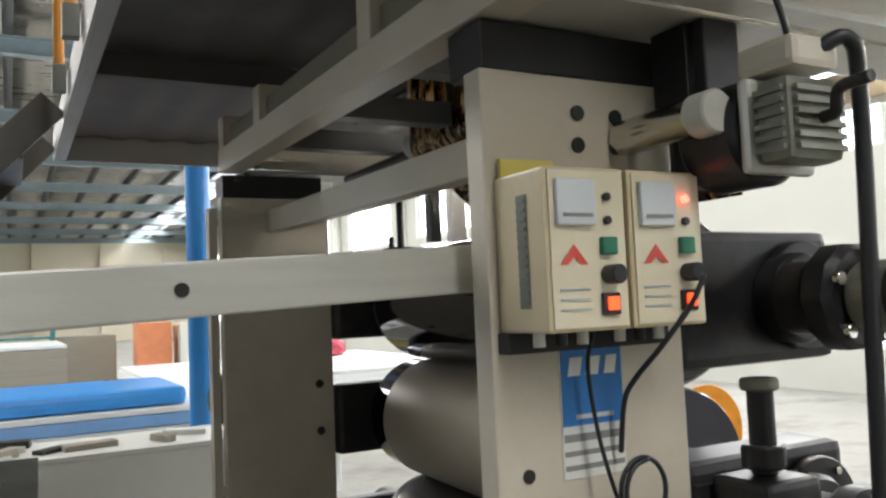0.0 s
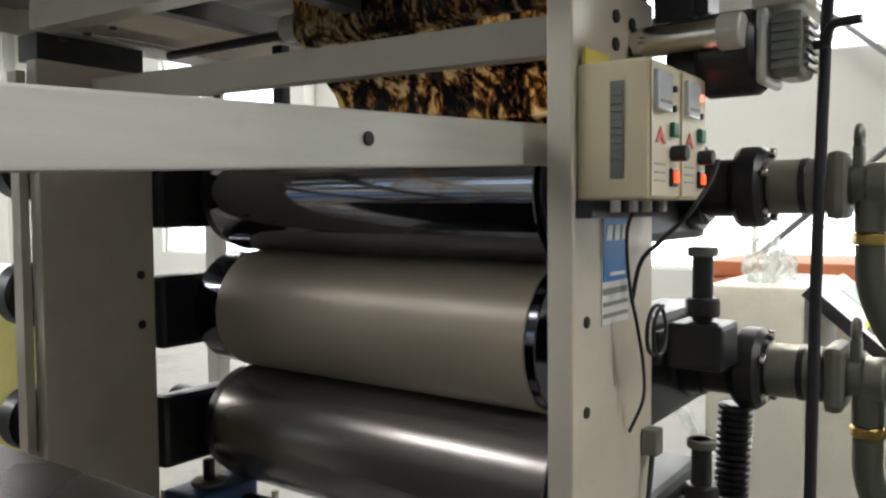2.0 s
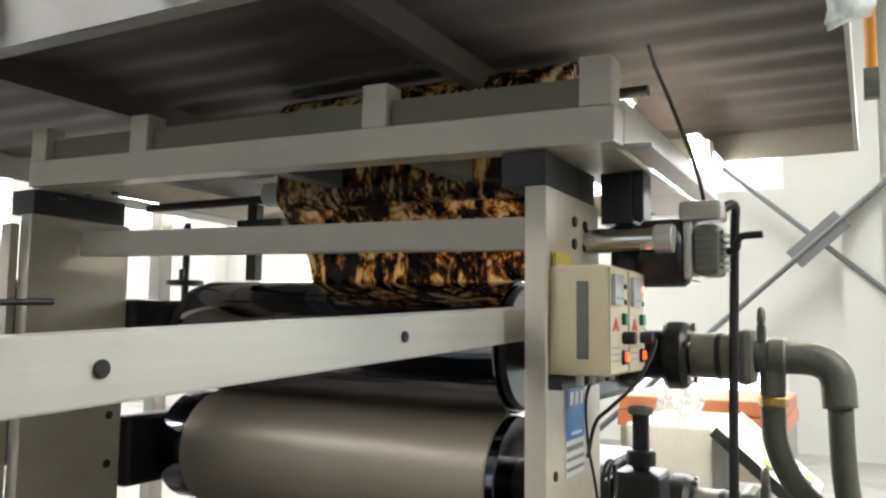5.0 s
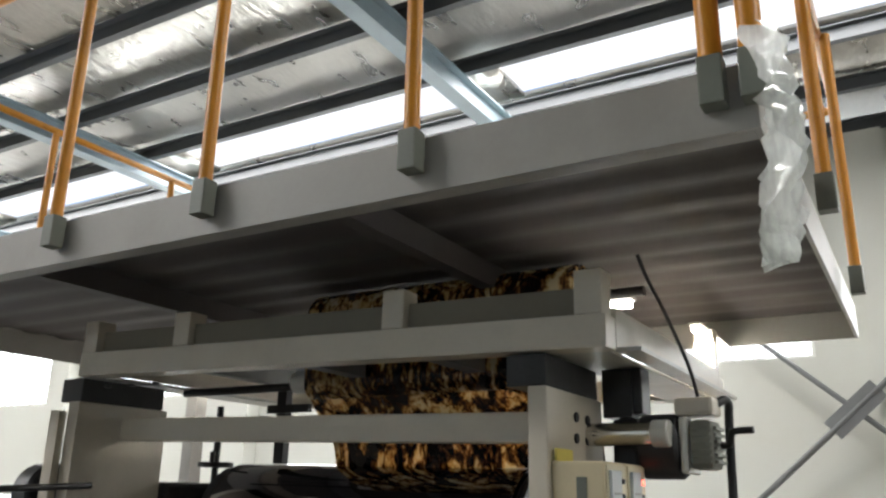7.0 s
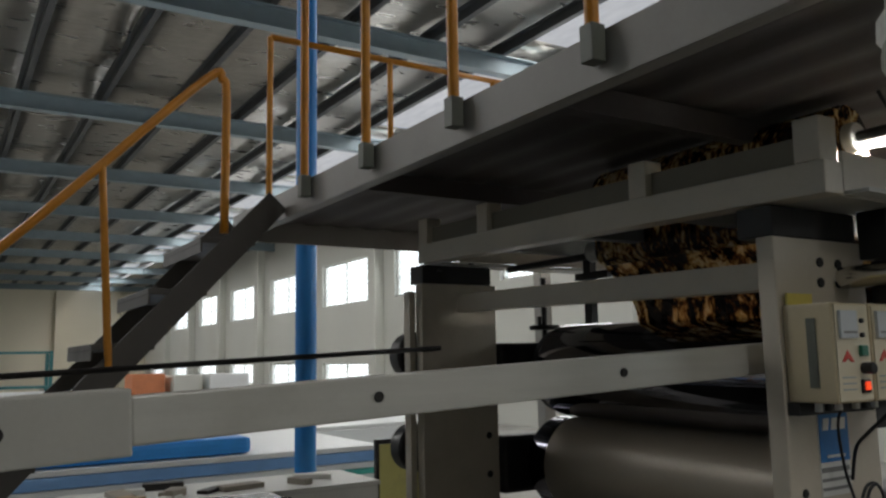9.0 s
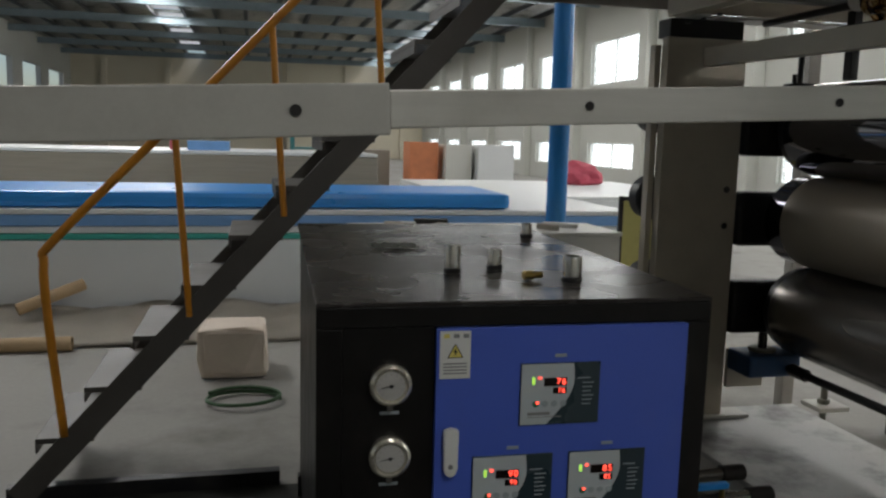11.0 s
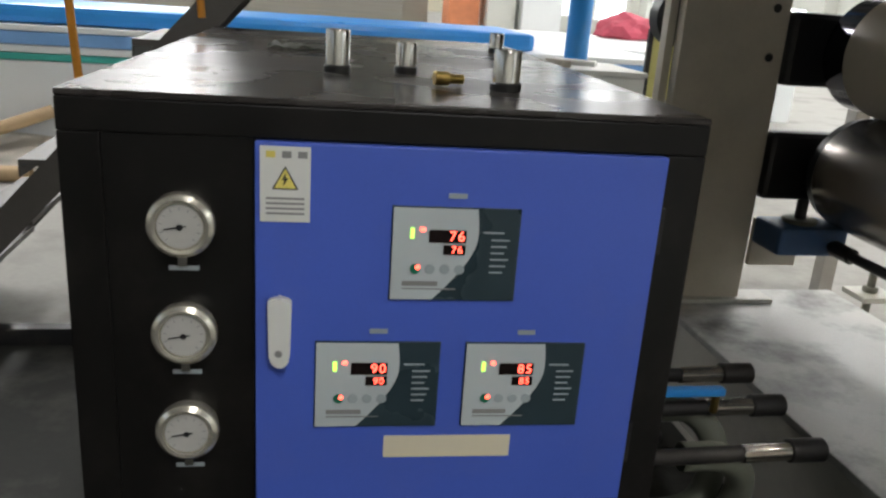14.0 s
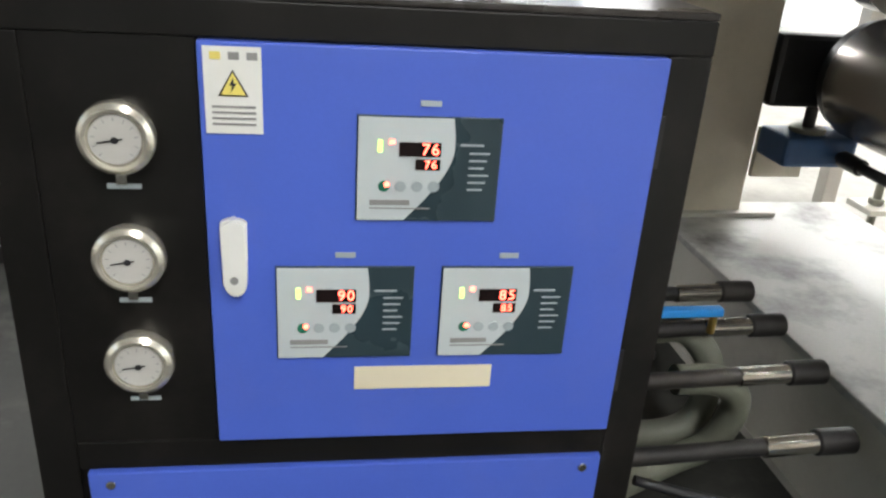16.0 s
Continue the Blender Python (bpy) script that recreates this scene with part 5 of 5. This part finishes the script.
def build_far():
    sheet_pile("plastic_sheet_pile", "long pile of white, green and blue plastic sheets", ((0.10, SHEETGREY, 0.05), (0.62, SHEETWHITE, 0.0), (0.055, SHEETGREEN, 0.0), (0.06, SHEETWHITE, 0.01), (0.10, SHEETBLUEPALE, 0.0), (0.05, SHEETWHITE, 0.0)), -9.0, 2.1, 6.9, 10.2)
    t = thing("blue_film_bundle", "long bundle wrapped in bright blue film lying on the pile", "bundle")
    bm = bmesh.new()
    box(bm, -9.0, 0.85, 6.98, 8.3, 0.986, 1.13, bevel=0.05)
    part("wrapping", bm, SHEETBLUE, t)
    sheet_pile("board_pile", "pile of grey-brown boards", ((0.2, SHEETGREY, 0.05), (0.55, SHEETGREY, 0.0), (0.60, SHEETGREY, 0.03), (0.05, SHEETWHITE, 0.04)), -9.0, 0.25, 11.2, 13.6, "board pile")
    sheet_pile("white_sheet_pile", "low wide pile of white plastic sheets", ((0.80, SHEETWHITE, 0.0), (0.06, SHEETWHITE, 0.02)), 1.2, 5.6, 10.6, 15.0)
    rough_box("white_carton", 3.32, 4.15, 17, 18, 0, 1.53, SHEETWHITE, "tall white carton standing by the wall", "carton")
    rough_box("white_carton", 2.63, 3.22, 17.2, 18, 0, 1.52, WALLPAINT, "pale carton beside a taller one", "carton")
    rough_box("orange_crate", 1.85, 2.50, 17.4, 18.2, 0.0, 1.56, ORANGEBOARD, "orange-brown crate beside cartons", "crate")
    rough_box("grey_machine_case", 0.3, 1.5, 18, 19, 0, 1.35, SHEETGREY, "grey machine case far down the hall", "machine case")
    t = thing("teal_rack", "teal painted steel rack far down the hall", "rack")
    teal = material("teal_paint", (0.05, 0.20, 0.21), 0.5, vary=0.15)
    for x in (-0.72, 0.30):
        for y in (17.0, 17.7):
            part("leg", B(x - 0.03, x + 0.03, y - 0.03, y + 0.03, 0, 2.05), teal, t)
    for z in (0.6, 1.35, 2.0):
        part("shelf", B(-0.688, 0.268, 16.98, 17.72, z, z + 0.04), teal, t)
    solid("blue_carton", B(-2.42, -1.86, 11.40, 11.90, 1.40, 1.53, bevel=0.01), SHEETBLUEPALE, "flat pale blue carton lying on the board pile", "carton")
    solid("red_board", B(-2.66, -2.56, 11.50, 11.80, 1.40, 1.66, bevel=0.006), PINK, "narrow dark red board standing on the pile", "board")
    t = thing("covered_bale", "bale covered with a dark red cloth", "bale")
    bm = bmesh.new()
    bmesh.ops.create_icosphere(bm, subdivisions=3, radius=1.0)
    for v in bm.verts:
        k = 1 + 0.25 * noise.noise(v.co * 2.2)
        v.co = Vector((4.4 + 0.5 * v.co.x * k, 14.0 + 0.5 * v.co.y * k, max(0.86, 0.98 + 0.3 * v.co.z * k)))
    part("cloth", bm, PINK, t)
    # white cabinet behind the stand, with scraps on it
    w = thing("white_unit", "plain white steel unit behind the stand", "machine unit")
    part("body", B(-0.95, 0.66, 4.20, 4.74, 0.0, 1.07, bevel=0.006), WHITE, w)
    part("lid", B(-0.96, 0.67, 4.19, 4.75, 1.071, 1.095, bevel=0.004), WHITE, w)
    rnd = random.Random(4)
    for k in range(12):
        x, y = -0.8 + 1.3 * rnd.random(), 4.27 + 0.4 * rnd.random()
        a = 0.05 + 0.07 * rnd.random()
        m = pose(x, y, 1.095, 0, 0, rnd.uniform(0, 180))
        solid("scrap", box(bmesh.new(), -a, a, -a * 0.4, a * 0.4, 0, 0.012 + 0.03 * rnd.random(), bevel=0.004, m=m), rnd.choice((DARKSTEEL, CARDBOARD, SHEETGREY, WHITE)), "small scrap part lying on the white unit", "scrap", "scraps")
    # floor clutter by the stair
    for p0, p1, r in (((-3.38, 6.58, 0.20), (-2.92, 6.82, 0.36), 0.05), ((-3.9, 6.02, 0.055), (-2.86, 6.0, 0.055), 0.055)):
        t = thing("cardboard_tube", "brown cardboard winding tube by the sheet pile", "tube", group="cardboard tubes")
        bm = bmesh.new()
        lathe(bm, p0, p1, [(0, r * 0.8), (0, r), (1, r), (1, r * 0.8)], 24, cap=False)
        part("tube", bm, CARDBOARD, t)
    t = thing("foam_block", "crumpled pale foam block on the floor", "foam block")
    bm = bmesh.new()
    box(bm, -1.9, -1.45, 5.1, 5.5, 0.0, 0.34, bevel=0.04)
    bmesh.ops.subdivide_edges(bm, edges=bm.edges[:], cuts=2)
    for v in bm.verts:
        v.co += 0.03 * Vector((noise.noise(v.co * 7), noise.noise(v.co * 7 + Vector((5, 0, 0))), 0.5 * noise.noise(v.co * 6) if v.co.z > 0.05 else 0))
    part("foam", bm, FOAM, t)
    t = thing("green_hose", "thin dark green hose coiled on the floor", "hose")
    part("coil", S(curve([(-1.6 + 0.22 * math.cos(a), 4.6 + 0.16 * math.sin(a), 0.014 + 0.004 * a) for a in [k * 0.7 for k in range(14)]], 4), 0.012, 8), material("green_rubber", (0.03, 0.09, 0.03), 0.5), t)
    # crumpled dust sheets along the foot of the pile
    t = thing("dust_sheet", "crumpled beige dust sheet along the sheet pile", "dust sheet")
    bm = bmesh.new()
    nx, ny = 90, 10
    g = [[bm.verts.new((-6 + 7.4 * i / nx, 6.05 + 0.8 * j / ny, 0.012 + 0.13 * (j / ny) + 0.10 * abs(noise.noise(Vector((i * 0.16, j * 0.35, 2)))) * (0.2 + j / ny))) for j in range(ny + 1)] for i in range(nx + 1)]
    for i in range(nx):
        for j in range(ny):
            bm.faces.new((g[i][j], g[i + 1][j], g[i + 1][j + 1], g[i][j + 1])).smooth = True
    bmesh.ops.solidify(bm, geom=bm.faces[:], thickness=0.006)
    part("sheet", bm, WRAP, t)
    # operator console and orange boards on the far side of the drive
    k = thing("operator_console", "pale grey operator console with a sloped key panel", "console", pose(2.1, 1.18, 0))
    part("cabinet", B(0.0, 0.7, 0.0, 0.36, 0.0, 1.35, bevel=0.01), GREYPAINT, k)
    part("knee_panel", B(0.02, 0.68, -0.36, -0.002, 0.0, 1.03, bevel=0.008), GREYPAINT, k)
    tilt = pose(0, 0, 1.335, 41, 0, 0)
    sl = part("sloped_panel", B(-0.02, 0.72, -0.47, 0.0, 0.0, 0.03, bevel=0.004, m=tilt), WHITE, k, "sloped white key panel")
    part("panel_edge", B(-0.034, -0.021, -0.47, 0.0, -0.01, 0.035, m=tilt), BLACKPLASTIC, k)
    part("screen", B(0.34, 0.66, -0.20, -0.06, 0.031, 0.034, m=tilt), PALEPRINT, sl)
    part("key", C(tilt @ Vector((0.10, -0.24, 0.031)), tilt @ Vector((0.10, -0.24, 0.048)), 0.030, 20), YELLOWCARD, sl, "large yellow push button")
    for i in range(5):
        for j in range(3):
            mt = GREENLED if (i + j) % 4 == 0 else GREYINK
            part("key", B(0.06 + 0.12 * i, 0.10 + 0.12 * i, -0.42 + 0.08 * j, -0.39 + 0.08 * j, 0.031, 0.042, m=tilt), mt, sl)
    t = thing("lime_cloth", "bright lime-green cloth hung on a pipe", "cloth")
    bm = bmesh.new()
    g = [[bm.verts.new((1.45 + 0.16 * (i / 12 - 0.5) * (1 + 0.4 * j / 14), 0.78 + 0.025 * math.sin(i * 1.3 + 0.2 * j), 1.06 - 0.34 * j / 14 - 0.03 * noise.noise(Vector((i * 0.4, 1, 0))))) for j in range(15)] for i in range(13)]
    for i in range(12):
        for j in range(14):
            bm.faces.new((g[i][j], g[i + 1][j], g[i + 1][j + 1], g[i][j + 1])).smooth = True
    bmesh.ops.solidify(bm, geom=bm.faces[:], thickness=0.004)
    part("fold", bm, LIME, t)
    sheet_pile("orange_board_pile", "pile of orange-brown boards behind the console", ((1.18, SHEETGREY, 0.1), (0.09, ORANGEBOARD, 0.0), (0.09, ORANGEBOARD, 0.03)), 3.4, 4.3, 1.0, 1.95, "board pile")
    t = thing("orange_reel", "orange-sided reel of gold film behind the stand", "reel", pose(2.15, 2.65, 1.12))
    part("flange", C((0, 0, 0), (0, 0.02, 0), 0.20, 40), YELLOWPAINT, t)
    part("film", C((0, 0.021, 0), (0, 0.9, 0), 0.16, 40), GOLD, t)
    part("stand", B(-0.12, 0.12, 0.1, 0.8, -1.12, -0.165), DARKSTEEL, t)
    solid("clear_wrap", S(curve([(1.0, 1.35, 1.16), (1.06, 1.28, 1.10), (1.02, 1.22, 1.02), (1.10, 1.16, 0.95)]), 0.045, 10, flat=0.4), CLEARFILM, "crumpled clear wrapping hanging by the rolls", "wrapping")

    # yellow guard panel on dark posts behind the far plate
    t = thing("machine_guard", "pale yellow guard panel on dark posts behind the stand", "guard")
    for x in (0.70, 1.02):
        part("post", B(x - 0.012, x + 0.012, 4.285, 4.309, 0.0, 1.31), DARKSTEEL, t)
    part("panel", B(0.713, 1.007, 4.290, 4.300, 0.45, 1.282, bevel=0.003), GUARDYELLOW, t)
    part("rail", B(0.713, 1.007, 4.285, 4.309, 1.284, 1.308), DARKSTEEL, t)
    # crumpled clear wrapping left on the jacks and hoses
    rnd = random.Random(11)
    for x, y, z, r in ((2.28, 1.36, 1.43, 0.085), (2.44, 1.34, 1.41, 0.07)):
        t = thing("crumpled_wrap", "crumpled clear plastic wrapping lying on the console top", "wrapping", group="crumpled wraps")
        bm = bmesh.new()
        bmesh.ops.create_icosphere(bm, subdivisions=4, radius=1.0)
        o = Vector((rnd.random() * 9, rnd.random() * 9, 0))
        for v in bm.verts:
            k = 1 + 0.55 * noise.noise(v.co * 2.6 + o) + 0.22 * noise.noise(v.co * 7 + o)
            v.co = Vector((x + r * v.co.x * k, y + r * 0.8 * v.co.y * k, z + r * 1.15 * v.co.z * k))
        for f in bm.faces:
            f.smooth = True
        part("crumple", bm, WRAPFILM, t)

    # thin, very dark sheet over the floor, ending at the stair's foot bar
    solid("dark_floor_strip", B(-8.0, 0.28, -8.0, 3.345, 0.001, 0.004), DARKFLOOR, "very dark mottled floor strip up to the stair foot bar", "floor", kind="structure")


build_hall()
build_platform()
build_beam()
build_stand()
build_rolls()
build_unions()
build_controls()
build_drive()
build_web()
build_cabinet()
build_pipes()
build_far()
